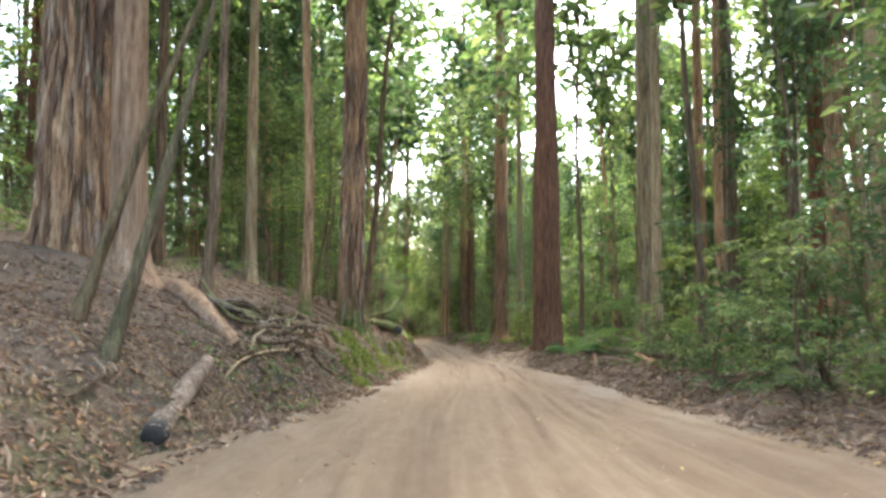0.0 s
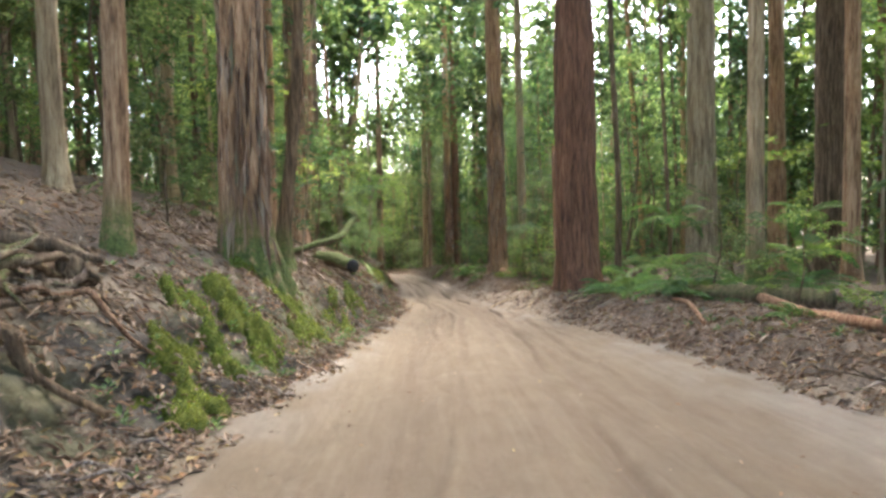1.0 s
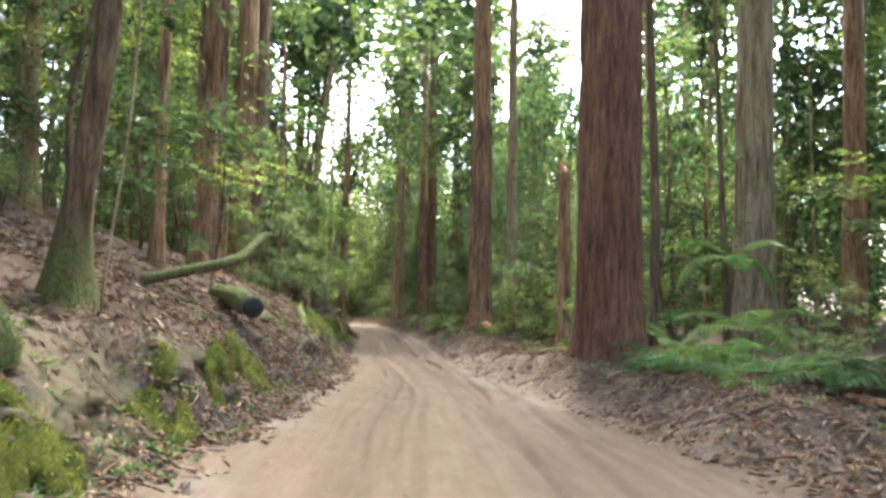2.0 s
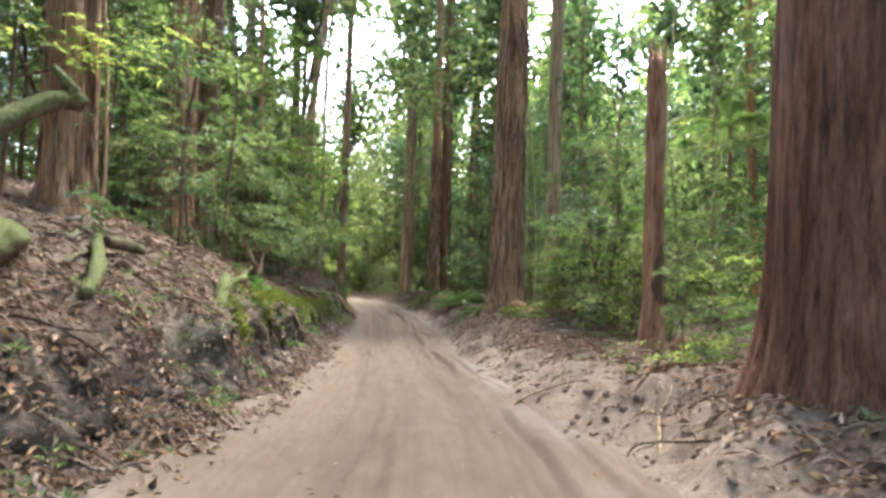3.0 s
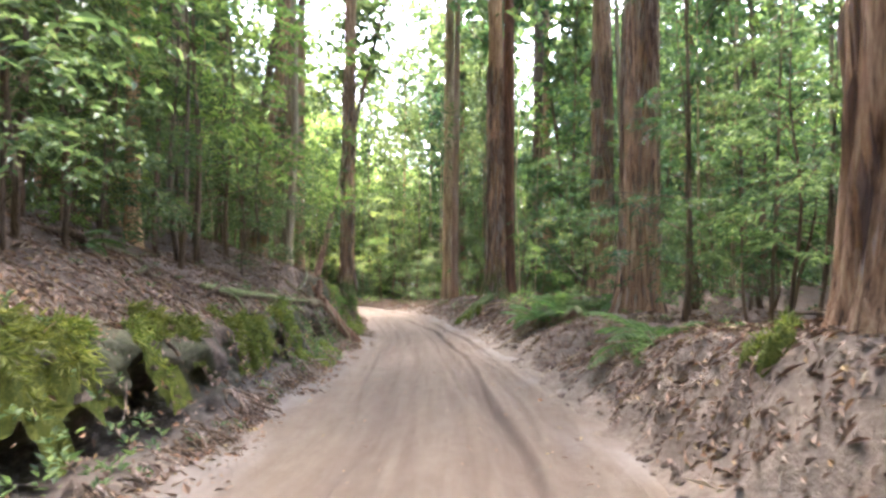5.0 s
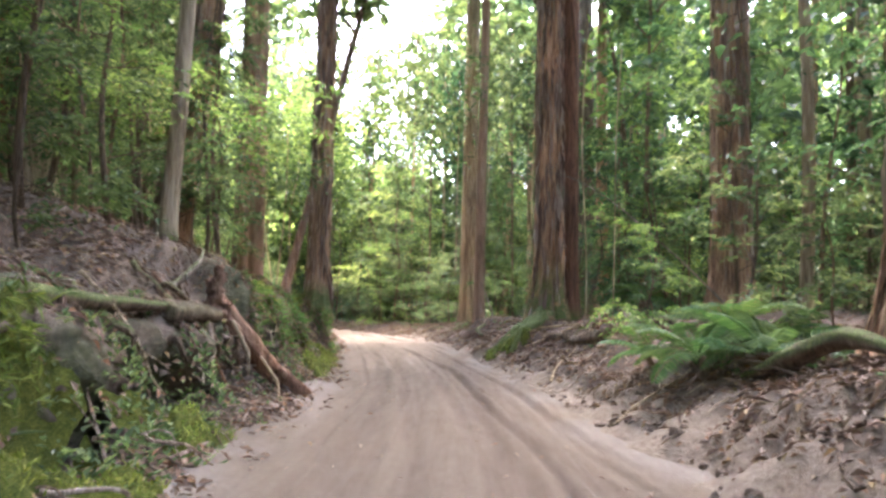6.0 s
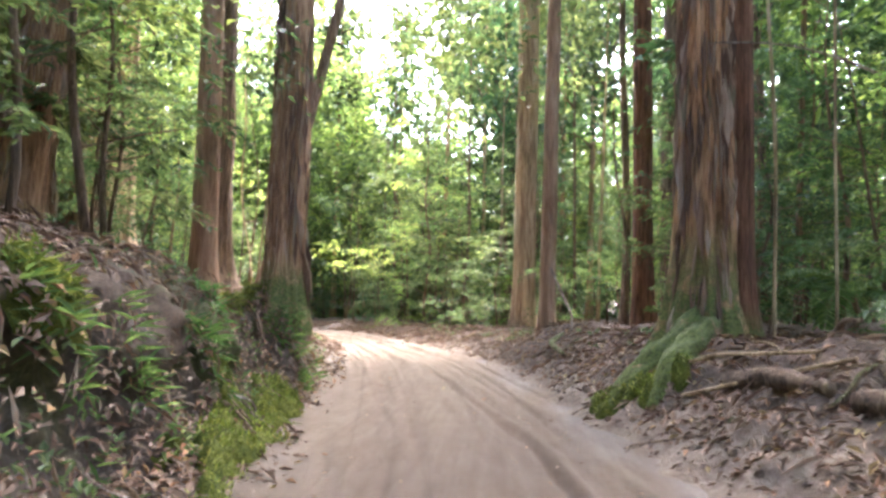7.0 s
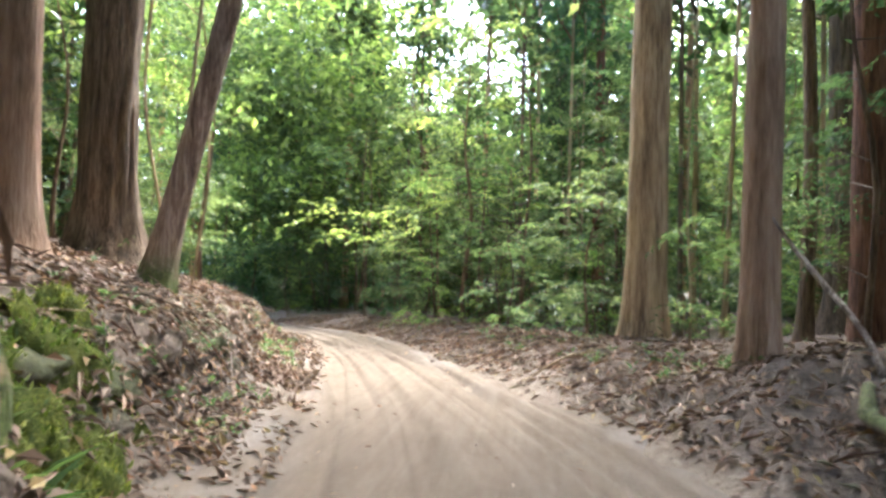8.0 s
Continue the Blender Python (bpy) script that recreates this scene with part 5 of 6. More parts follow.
root_mass(-2.6, 40.6, .5, 10, "dark roots of an overturned mossy stump")
log_thing("fallen_log", [up(7.0, 23.4, .1), up(6.7, 21.2, .16), up(6.1, 18.4, .12)], [.12, .11, .09], M_ORANGE, "long pale orange log fallen among shrubs", 8, 16)
log_thing("fallen_log", [up(5.6, 24.3, .1), up(5.4, 23.0, .12), up(5.1, 21.6, .08)], [.045, .05, .04], M_ORANGE, "thin brown rotting log in the leaf litter", 9, 12, .2)
log_thing("fallen_log", [up(6.0, 24.6, .12), up(6.8, 23.6, .2), up(7.8, 22.2, .2)], [.2, .22, .18], M_DARK, "thick dark mossy log in the undergrowth", 10, 20, .15, .5)
mossy = log_thing("mossy_log", [(-1.95, 29.6, -.42), (-2.6, 30.9, -.3), up(-3.5, 32.8, .15)], [.2, .22, .18], M_DARK, "thick moss-covered log with a sawn dark end jutting from the bank", 11, 24, .2, 1.8)
cut = Heap()
d = np.array([-0.65, 1.3, 0.12]) / 1.46
cut.add(*tube(np.stack([-d * 0.06, -d * 0.02, d * 0.05]), [.15, .19, .18], 20, .1, 4))
part("sawn_end", cut.mesh("sawn_end", M_CHAR), mossy, "dark decayed end")
log_thing("mossy_branch", [up(-3.7, 28.9, .1), (-3.1, 29.3, .22), (-2.6, 29.65, .35), (-2.3, 30.05, .45), (-2.2, 30.45, .66), (-2.04, 30.95, 1.0), (-1.86, 31.08, .95)], [.08, .09, .10, .10, .09, .09, .07], M_DARK, "crooked mossy bough standing out over the bank", 12, 16, .25, 1.5, "branch")
log_thing("mossy_branch", [(-1.86, 31.05, .93), (-1.95, 31.02, 1.1), (-2.12, 31.05, 1.28)], [.07, .06, .03], M_DARK, "broken mossy stub hooked up from a bough", 62, 12, .3, 1.6, "branch")
log_thing("mossy_log", [up(-3.4, 34.6, .1), up(-2.7, 33.2, .18), up(-2.2, 31.9, .1)], [.08, .1, .07], M_DARK, "mossy fallen branch along the top of the bank", 13, 14, .25, 1.8)
log_thing("mossy_stump", [up(-2.7, 40.5, -.1), up(-2.68, 40.55, .16), up(-2.6, 40.6, .34)], [.24, .19, .13], M_DARK, "dark hollow stump overgrown with moss on the bank", 14, 22, .4, .8, "stump", 3)
log_thing("mossy_log", [up(-2.75, 40.4, .2), up(-2.5, 39.2, .14), up(-2.35, 37.6, .1)], [.05, .07, .06], M_DARK, "moss-covered branch lying against a stump", 15, 14, .2, 1.6)
log_thing("mossy_log", [up(-2.75, 40.6, .3), up(-2.9, 41.6, .34), up(-3.2, 43.2, .36)], [.06, .05, .025], M_DARK, "moss-covered branch reaching over the slope", 16, 12, .25, 1.6, "branch", 2)
log_thing("mossy_log", [up(-1.85, 35.4, .05), up(-2.05, 36.2, .12), up(-2.3, 37.2, .1)], [.08, .12, .08], M_DARK, "short log thickly grown with green moss", 37, 14, .25, 1.6)
log_thing("rotten_log", [up(4.35, 45.9, .06), up(4.45, 45.4, .1), up(4.45, 44.9, .06)], [.1, .15, .09], M_ORANGE, "orange rotten log lying on leaf litter", 17, 16, .3)
log_thing("rotten_log", [up(4.5, 44.8, .05), up(4.6, 44.3, .08), up(4.65, 43.8, .03)], [.08, .11, .06], M_ORANGE, "broken orange piece of rotten log", 18, 14, .35)
log_thing("fallen_branch", [up(4.2, 45.2, .05), up(4.35, 44.2, .08), up(4.4, 42.4, .06)], [.03, .025, .012], M_PALE, "bare pale branch on the litter", 19, 8, .1, 0, "branch", 2)
log_thing("fallen_log", [up(-3.0, 58.4, .1), up(-3.15, 57.0, .06), up(-3.4, 55.2, .06), up(-3.9, 53.6, .06)], [.05, .08, .09, .07], M_DARK, "long mossy log lying along the top of the bank", 20, 18, .3, 1.1)
log_thing("exposed_root", [(-3.2, 60.0, -2.55), (-3.0, 59.9, -3.0), (-2.72, 60.0, -3.38), (-2.42, 60.35, -3.86), (-2.12, 60.9, -4.28), (-1.95, 61.2, -4.48)], [.07, .11, .13, .12, .11, .06], M_ROOT, "thick orange-brown root slanting down the bank to the track", 21, 18, .55, 0, "root", 2)
log_thing("broken_stub", [(-3.05, 59.75, -3.1), (-3.05, 59.8, -2.7), (-3.02, 59.78, -2.38)], [.13, .11, .05], M_ROOT, "broken orange stub of wood on the bank", 22, 16, .55, 0, "stump", 0)
log_thing("dark_log", [up(-2.95, 58.2, .1), up(-3.0, 58.9, .1), up(-3.0, 59.7, .1)], [.09, .12, .1], M_DARK, "dark damp log against an uprooted stub", 38, 14, .3, .3)
for k, pts in enumerate([[up(-2.13, 56.5, .05), up(-2.1, 57.3, .06), up(-2.12, 58.1, .04), up(-2.15, 58.6, .12)], [up(-2.17, 58.5, .1), up(-2.1, 59.2, .08), up(-1.9, 59.7, .04)], [(-2.75, 59.6, -3.1), (-2.5, 59.5, -3.5), (-2.45, 59.4, -3.75)], [(-2.5, 60.0, -3.6), (-2.2, 59.8, -3.9), (-2.15, 59.7, -4.1)]]):
    log_thing("fallen_branch", pts, [.02, .024, .012], (M_LOG, M_ORANGE, M_PALE, M_PALE)[k], ("weathered branch lying at the foot of the bank", "orange-brown twig lying at the foot of the bank", "thin pale root hanging over a hollow", "thin pale root hanging over a hollow")[k], 80 + k, 7, .2, 0, "branch", 1)
log_thing("mossy_log", [up(3.3, 58.5, .0), up(3.5, 57.9, .16), up(3.65, 57.2, .3), up(3.6, 56.4, .12)], [.05, .1, .1, .05], M_DARK, "bent grey log with mossy back among ferns", 23, 18, .2, 1.2)
log_thing("fallen_log", [up(2.0, 66.0, .05), up(2.15, 65.2, .08), up(2.3, 64.4, .05)], [.09, .1, .07], M_DARK, "dark weathered log beside a buttressed tree", 24, 16, .2)
log_thing("fallen_log", [up(2.4, 64.2, .1), up(2.7, 63.4, .14), up(3.1, 62.6, .1)], [.1, .13, .1], M_DARK, "dark rotting log in the litter", 25, 14, .25)
log_thing("fallen_branch", [up(1.3, 66.9, .06), up(1.9, 66.4, .12), up(2.5, 65.7, .1), up(3.4, 65.0, .06)], [.02, .024, .02, .012], M_PALE, "pale crooked branch at the foot of a big tree", 26, 8, .15, 0, "branch", 3)
log_thing("fallen_branch", [up(1.6, 66.2, .05), up(2.1, 65.5, .1), up(2.6, 64.6, .08)], [.02, .025, .015], M_PALE, "thin pale branch on dry leaves", 27, 7, .15, 0, "branch", 2)
log_thing("leaning_branch", [up(1.1, 72.6, .02), (1.16, 73.0, -3.55), (.98, 73.5, -3.1), (.86, 73.9, -2.75), (.72, 74.1, -2.4)], [.03, .026, .028, .02, .012], M_LOG, "dead forked branch leaning against a tree", 28, 9, .15, 0, "branch", 2)
log_thing("fallen_log", [up(.9, 72.4, .08), up(.6, 71.8, .1), up(.75, 70.6, .08)], [.04, .06, .04], M_DARK, "short weathered log on the sandy verge", 29, 14, .3, .8)
log_thing("dead_branch", [(2.1, 66.9, .15), (2.7, 66.2, -.1), (3.3, 65.6, -.6), (4.0, 65.2, -1.3), (4.9, 64.9, -2.2), (5.6, 64.7, -3.0)], [.01, .014, .018, .022, .024], M_LOG, "long bare branch slanting across a tree trunk", 30, 8, .1, .3, "branch", 3)
log_thing("fallen_branch", [up(4.55, 30.9, .05), up(4.9, 30.2, .12), up(5.5, 29.9, .1)], [.02, .03, .02], M_PALE, "pale broken branch at the foot of a red tree", 31, 8, .1, 0, "branch", 1)
log_thing("fallen_branch", [up(4.5, 30.6, .04), up(4.7, 30.0, .08), up(4.95, 29.1, .03)], [.022, .025, .012], M_LOG, "thin branch lying on the sandy verge", 32, 7, .1, 0, "branch", 1)
log_thing("fallen_branch", [up(5.2, 42.3, 1.0), (6.3, 41.9, -1.0), (7.6, 41.5, -.7)], [.02, .035, .045], M_LOG, "dead mossy branch across the shrubs", 33, 8, .1, .7, "branch", 2)

log_thing("sawn_log", [up(5.45, 35.2, .12), up(5.7, 35.3, .12), up(6.05, 35.5, .1)], [.14, .15, .14], M_ORANGE, "short orange-brown sawn log beside a scarred tree", 39, 18, .12)

# buttress roots of the big furrowed tree
for k, (pts, r) in enumerate([([(2.25, 67.75, -3.1), up(1.85, 67.4, .1), up(1.5, 67.15, .1), up(1.15, 67.0, .06), up(.9, 66.9, -.02)], [.1, .2, .18, .15, .07]), ([(2.4, 67.7, -3.3), up(2.0, 67.1, .08), up(1.6, 66.6, .1), up(1.3, 66.35, .02)], [.15, .17, .15, .07])]):
    log_thing("tree_root", pts, r, M_STRING, "moss-grown root spreading from a large tree", 50 + k, 16, .25, 1.8, "root")


# ---- lianas ----
def liana(a, b, r, seed, label="thin pale liana hanging beside a trunk"):
    root = new("liana")
    root.location = a
    h = Heap()
    h.add(*tube(wiggle((0, 0, 0), np.array(b) - np.array(a), 26, 0.16, seed), [r, r * 0.8], 6, 0.1, seed))
    part("stem", h.mesh("stem", M_PALE), root)
    tagged(root, label, "liana", "lianas")


for k, (x, y, dx, dy, h, r) in enumerate([(-7.25, 77.0, .2, 0, 7, .03), (-7.1, 77.1, .5, .1, 6, .022), (-7.6, 76.9, -.1, 0, 7, .025), (3.3, 68.0, .05, .1, 8, .025), (3.9, 67.6, .3, .3, 7, .02), (5.1, 58.2, .6, .1, 6, .02),
                                          (-2.6, 25.0, .5, .2, 7, .016), (-4.6, 37.0, .3, 0, 8, .03), (5.9, 38.2, .5, .1, 7, .018), (1.0, 78.3, .2, .2, 8, .02), (5.2, 47.0, -.3, .1, 8, .025), (-5.2, 41.5, .8, .3, 6, .03), (-8.2, 57, .5, .5, 8, .02), (-6.5, 61, -.4, .3, 8, .018)]):
    z = gz(x, y)
    liana((x, y, z - 0.1), (x + dx, y + dy, z + h), r, 70 + k)
# ---- moss on the bank ----
def moss_mat(x, y, along, across, seed, thick=0.15, hang=0.0):
    """A lumpy cushion of moss laid over the ground about (x, y); hang: how far its track side droops past the lip."""
    rng = np.random.default_rng(seed)
    n, m = 30, 22
    s, q = np.meshgrid(np.linspace(-1, 1, n), np.linspace(-1, 1, m), indexing="ij")
    edge = np.full(s.shape, -1.0)
    for _ in range(7):
        cs, cq, cr = rng.uniform(-0.62, 0.62), rng.uniform(-0.62, 0.62), rng.uniform(0.22, 0.46)
        edge = np.maximum(edge, 1 - ((s - cs) ** 2 + (q - cq) ** 2) / cr ** 2)
    edge = np.clip(edge + (vnoise(s * 5 + seed, q * 5, seed) - 0.5) * 0.9, -0.5, 1)
    X, Y = x + q * across * 0.62, y + s * along * 0.62
    lump = fbm(X * 7, Y * 7, seed, 3)
    Z = ground_z(X, Y) + np.where(edge > 0, thick * np.sqrt(np.clip(edge, 0, 1)) * (0.3 + 1.4 * lump), edge * 0.3)
    side = np.clip(q, 0, 1)
    X = X + hang * 0.35 * side * np.clip(edge + 0.2, 0, 1)
    Z = Z - hang * side ** 2 * (0.4 + 0.9 * vnoise(s * 5 + 3, q * 0, seed))
    c = np.array([x, y, gz(x, y)])
    root = new("moss_cushion")
    root.location = c
    if x < float(road_left(y)):
        X = X + 0.04
    V = np.stack([X, Y, Z], -1).reshape(-1, 3) - c
    heap = Heap()
    heap.add(V, grid_faces(n, m))
    part("mat", heap.mesh("mat", M_MOSS), root)
    pick = rng.integers(0, len(V), 1000 if hang else 620)
    pick = pick[edge.ravel()[pick] > 0.05]
    k = len(pick)
    base = V[pick] + rng.normal(0, 0.03, (k, 3)) * np.array([1, 1, 0.3])
    al = rng.normal(0, 0.7, (k, 3)) + np.array([0.35 * (hang > 0), 0, 0.9 - 1.2 * (hang > 0)])
    tuft = Heap()
    tuft.add(*leaves(base, al, rng.normal(0, 1, (k, 3)), rng.uniform(0.03, 0.085, k) * (1 + 1.3 * (hang > 0)), rng.uniform(0.012, 0.03, k)))
    tagged(part("moss_fringe", tuft.mesh("moss_fringe", M_TUFT, False), root), kind="stuff")
    return tagged(root, "hanging bright green moss on the lip of the bank" if hang else "soft cushion of green moss on the sandy bank", "moss", "moss cushions")


M_TUFT = leaf_material("moss_tuft", [(0.0, (0.055, 0.080, 0.012)), (0.5, (0.125, 0.155, 0.026)), (1.0, (0.24, 0.255, 0.05))], 0.8, 0.3)
MOSS_AT = [(-4.95, 70.6, .9, .7), (-4.6, 70.2, .9, .6), (-4.35, 70.7, .8, .5), (-4.2, 70.0, .8, .6), (-4.75, 71.2, .8, .5), (-5.2, 71.5, .7, .5), (-4.5, 69.6, .8, .5), (-3.06, 22.3, .7, .6), (-2.48, 22.26, .9, .7), (-2.18, 21.97, 1.0, .7), (-2.0, 22.6, .8, .6), (-2.31, 19.67, .8, .6), (-2.68, 19.8, .9, .6), (-1.83, 24.94, 1.0, .6), (-1.95, 21.2, .8, .5), (-2.9, 18.6, .8, .6), (-2.3, 18.2, .7, .5),
           (-2.2, 16.6, 1.0, .6), (-2.7, 17.3, .8, .6), (-1.75, 26.4, .9, .5), (-1.9, 28.7, 1.0, .6), (3.5, 47.3, .6, .5), (4.0, 43.6, .6, .5), (1.0, 67.0, .7, .5), (1.5, 66.5, .6, .5), (4.1, 44.6, .5, .4), (-3.07, 65.7, .8, .6), (-3.02, 66.3, .7, .5), (-2.87, 64.5, .9, .5), (-2.9, 65.2, .7, .5), (-2.75, 64.2, .8, .6), (-3.2, 66.8, .7, .6), (-2.95, 65.9, .7, .6), (-3.3, 67.3, .6, .5), (1.25, 66.95, .6, .4), (-2.4, 63.6, 1.1, .6), (-2.75, 64.9, 1.0, .6), (-2.35, 57.2, 1.2, .6), (-2.2, 55.4, 1.0, .6)]
for k, (x, y, a, b) in enumerate(MOSS_AT):
    moss_mat(x, y, a, b, 400 + k)
r5 = np.random.default_rng(51)
for k, y in enumerate(list(np.arange(35.2, 56, 0.62)) + list(np.arange(67.6, 70.2, 0.5)) + [62.8, 64.6]):
    if r5.random() < 0.62 or 67 < y:
        x = float(road_left(y)) - r5.uniform(1.02, 1.3)
        a = r5.uniform(0.4, 0.9)
        moss_mat(x, y, a, r5.uniform(0.28, 0.5), 500 + k, 0.10, r5.uniform(0.03, 0.12))


# ---- sticks ----
def stick(seed, length, r):
    root = new("fallen_stick")
    h = Heap()
    p = wiggle((-length / 2, 0, r), (length / 2, 0, r * 1.5), 9, length * 0.05, seed)
    h.add(*tube(p, [r, r * 0.45], 6, 0.15, seed))
    h.add(*tube(wiggle(p[5], p[5] + np.array([length * 0.2, length * 0.18, 0.03]), 4, 0.01, seed), [r * 0.6, r * 0.2], 5))
    part("wood", h.mesh("wood", (M_LOG, M_PALE, M_DARK)[seed % 3]), root)
    return tagged(root, ("greyish weathered stick lying on the litter", "pale bare stick lying on the litter", "dark damp stick lying on the litter")[seed % 3], "stick", "fallen sticks")


STICKS = [stick(k, 0.5 + 0.22 * k, 0.009 + 0.003 * k) for k in range(6)]
r3 = np.random.default_rng(21)
spots3 = []
while len(spots3) < 170:
    y = r3.uniform(3, 84)
    off = abs(r3.normal(0, 2.0)) + 0.25
    x = float(road_left(y)) - off if r3.random() < 0.5 else float(road_right(y)) + off
    spots3.append((x, y))
for k, (x, y) in enumerate(spots3):
    e = 0.15
    tx = math.degrees(math.atan2(gz(x + e, y) - gz(x - e, y), 2 * e))
    turn = r3.uniform(0, 180)
    m = pose(x, y, gz(x, y) + 0.02, 0, -tx, 0) @ pose(0, 0, 0, 0, 0, turn)
    if k < len(STICKS):
        STICKS[k].matrix_world = m
    else:
        copy_thing(STICKS[k % len(STICKS)], m)


# ---- roots hanging from the cut bank ----
def bank_roots(y, seed):
    rng = np.random.default_rng(seed)
    root = new("bank_roots")
    x0 = float(road_left(y)) - 0.45
    c = np.array([x0, y, gz(x0, y)])
    root.location = c
    for _ in range(7):
        dy = rng.uniform(-0.7, 0.7)
        a = np.array([x0 - 0.05, y + dy, 0])
        a[2] = gz(a[0], a[1]) + 0.03
        b = np.array([x0 + rng.uniform(0.3, 0.6), y + dy + rng.normal(0, 0.3), 0])
        b[2] = gz(b[0], b[1]) + 0.03
        p = wiggle(a, b, 9, 0.06, int(rng.integers(1e6)))
        p[:, 2] = np.maximum(p[:, 2], ground_z(p[:, 0], p[:, 1]) + 0.01)
        h = Heap()
        r = rng.uniform(0.006, 0.022)
        h.add(*tube(p - c + np.array([0.09, 0, 0]), [r, r * 0.4], 5, 0.1, seed))
        part("root", h.mesh("root", (M_LOG, M_DARK)[int(rng.integers(2))]), root)
    tagged(root, "thin roots trailing down the eroded bank", "roots", "bank roots")


for k, y in enumerate(np.arange(14, 70, 1.9)):
    bank_roots(float(y + 0.4 * math.sin(k * 5)), 600 + k)
for k, y in enumerate(np.arange(38, 57, 1.1)):
    bank_roots(float(y + 0.3 * math.sin(k * 3)), 660 + k)


# ---- leaf litter ----
def litter(side, count, seed):
    r4 = np.random.default_rng(seed)
    y = r4.uniform(-2, 90, count * 3)
    off = np.abs(r4.normal(0, 3.2 if side == "left" else 2.6, count * 3)) - 0.45
    x = road_left(y) - off if side == "left" else road_right(y) + off
    thick = fbm(x * 0.9, y * 0.9, 2 if side == "left" else 6, 3)
    keep = r4.random(count * 3) < smooth01((thick - (0.08 if side == "left" else 0.18)) / 0.22) * np.where(off < 0.1, 0.06, 1.0)
    if side == "left":
        face = smooth01((off - 0.12) / 0.15) * smooth01((1.15 - off) / 0.2) * np.interp(y, [32, 37, 57, 61], [0, 1, 1, 0.3])
        pale = smooth01((0.6 * fbm(x * 0.8, y * 0.8, 2, 3) + 0.4 * fbm(x * 2.3, y * 2.3, 5, 3) - 0.46) / 0.08) * (off < 3) * np.interp(y, [13, 16, 26, 31], [0, 1, 1, 0])
        keep &= r4.random(count * 3) > np.maximum(face * 0.8, pale * 0.75)
    if side == "right":
        bare = np.interp(y, [0, 14, 26, 31, 34, 42, 45, 60, 72, 90], [0, 0.1, 0.3, 0.8, 1.1, 0.7, 0.25, 0.45, 0.3, 0])
        keep &= r4.random(count * 3) < 0.06 + 0.94 * smooth01((off - bare + 0.3) / 0.6)
    x, y = x[keep][:count], y[keep][:count]
    n = len(x)
    e = 0.08
    z = ground_z(x, y)
    gx, gy = (ground_z(x + e, y) - z) / e, (ground_z(x, y + e) - z) / e
    nn = np.stack([-gx, -gy, np.ones(n)], 1)
    nn /= np.linalg.norm(nn, axis=1)[:, None]
    nn += r4.normal(0, 0.22, (n, 3))
    al = np.cross(nn, r4.normal(0, 1, (n, 3)))
    ln = r4.uniform(0.05, 0.14, n)
    road = road_level(y) + 0.03
    base = np.stack([x, y, np.maximum(z, road) + 0.015 + r4.random(n) * 0.02], 1)
    g = leaves(base, al, nn, ln, ln * r4.uniform(0.3, 0.55, n), 0.3)
    tagged(new("leaf_litter", mesh_of("leaf_litter", *g, M_DRY, False)), "dry brown and orange fallen leaves covering the ground", "leaf litter", kind="stuff")


def debris(count, seed):
    """Strips of shed bark, twig ends and chips on both verges."""
    r4 = np.random.default_rng(seed)
    y = r4.uniform(-2, 88, count)
    off = np.abs(r4.normal(0, 2.4, count)) + 0.02
    left = r4.random(count) < 0.6
    bare = np.interp(y, [0, 14, 26, 31, 34, 42, 45, 60, 72, 90], [0, 0.1, 0.3, 0.8, 1.1, 0.7, 0.25, 0.45, 0.3, 0])
    keep = left | (r4.random(count) < 0.1 + 0.9 * smooth01((off - bare + 0.2) / 0.5))
    keep &= ~(left & (off > 0.15) & (off < 1.1) & (y > 37) & (y < 58))
    y, off, left = y[keep], off[keep], left[keep]
    count = len(y)
    x = np.where(left, road_left(y) - off, road_right(y) + off)
    z = ground_z(x, y)
    e = 0.08
    gx, gy = (ground_z(x + e, y) - z) / e, (ground_z(x, y + e) - z) / e
    nn = np.stack([-gx, -gy, np.ones(count)], 1)
    nn /= np.linalg.norm(nn, axis=1)[:, None]
    al = np.cross(nn, r4.normal(0, 1, (count, 3))) + r4.normal(0, 0.08, (count, 3))
    ln = r4.uniform(0.10, 0.42, count) * np.where(r4.random(count) < 0.3, 1.0, 0.55)
    v, f = leaves(np.stack([x, y, z + 0.03], 1), al, nn + r4.normal(0, 0.4, (count, 3)), ln, r4.uniform(0.012, 0.04, count), 0.4)
    tagged(new("bark_debris", mesh_of("bark_debris", v, f, M_STRIP, False)), "shed strips of bark and twig ends strewn on the verges", "debris", kind="stuff")


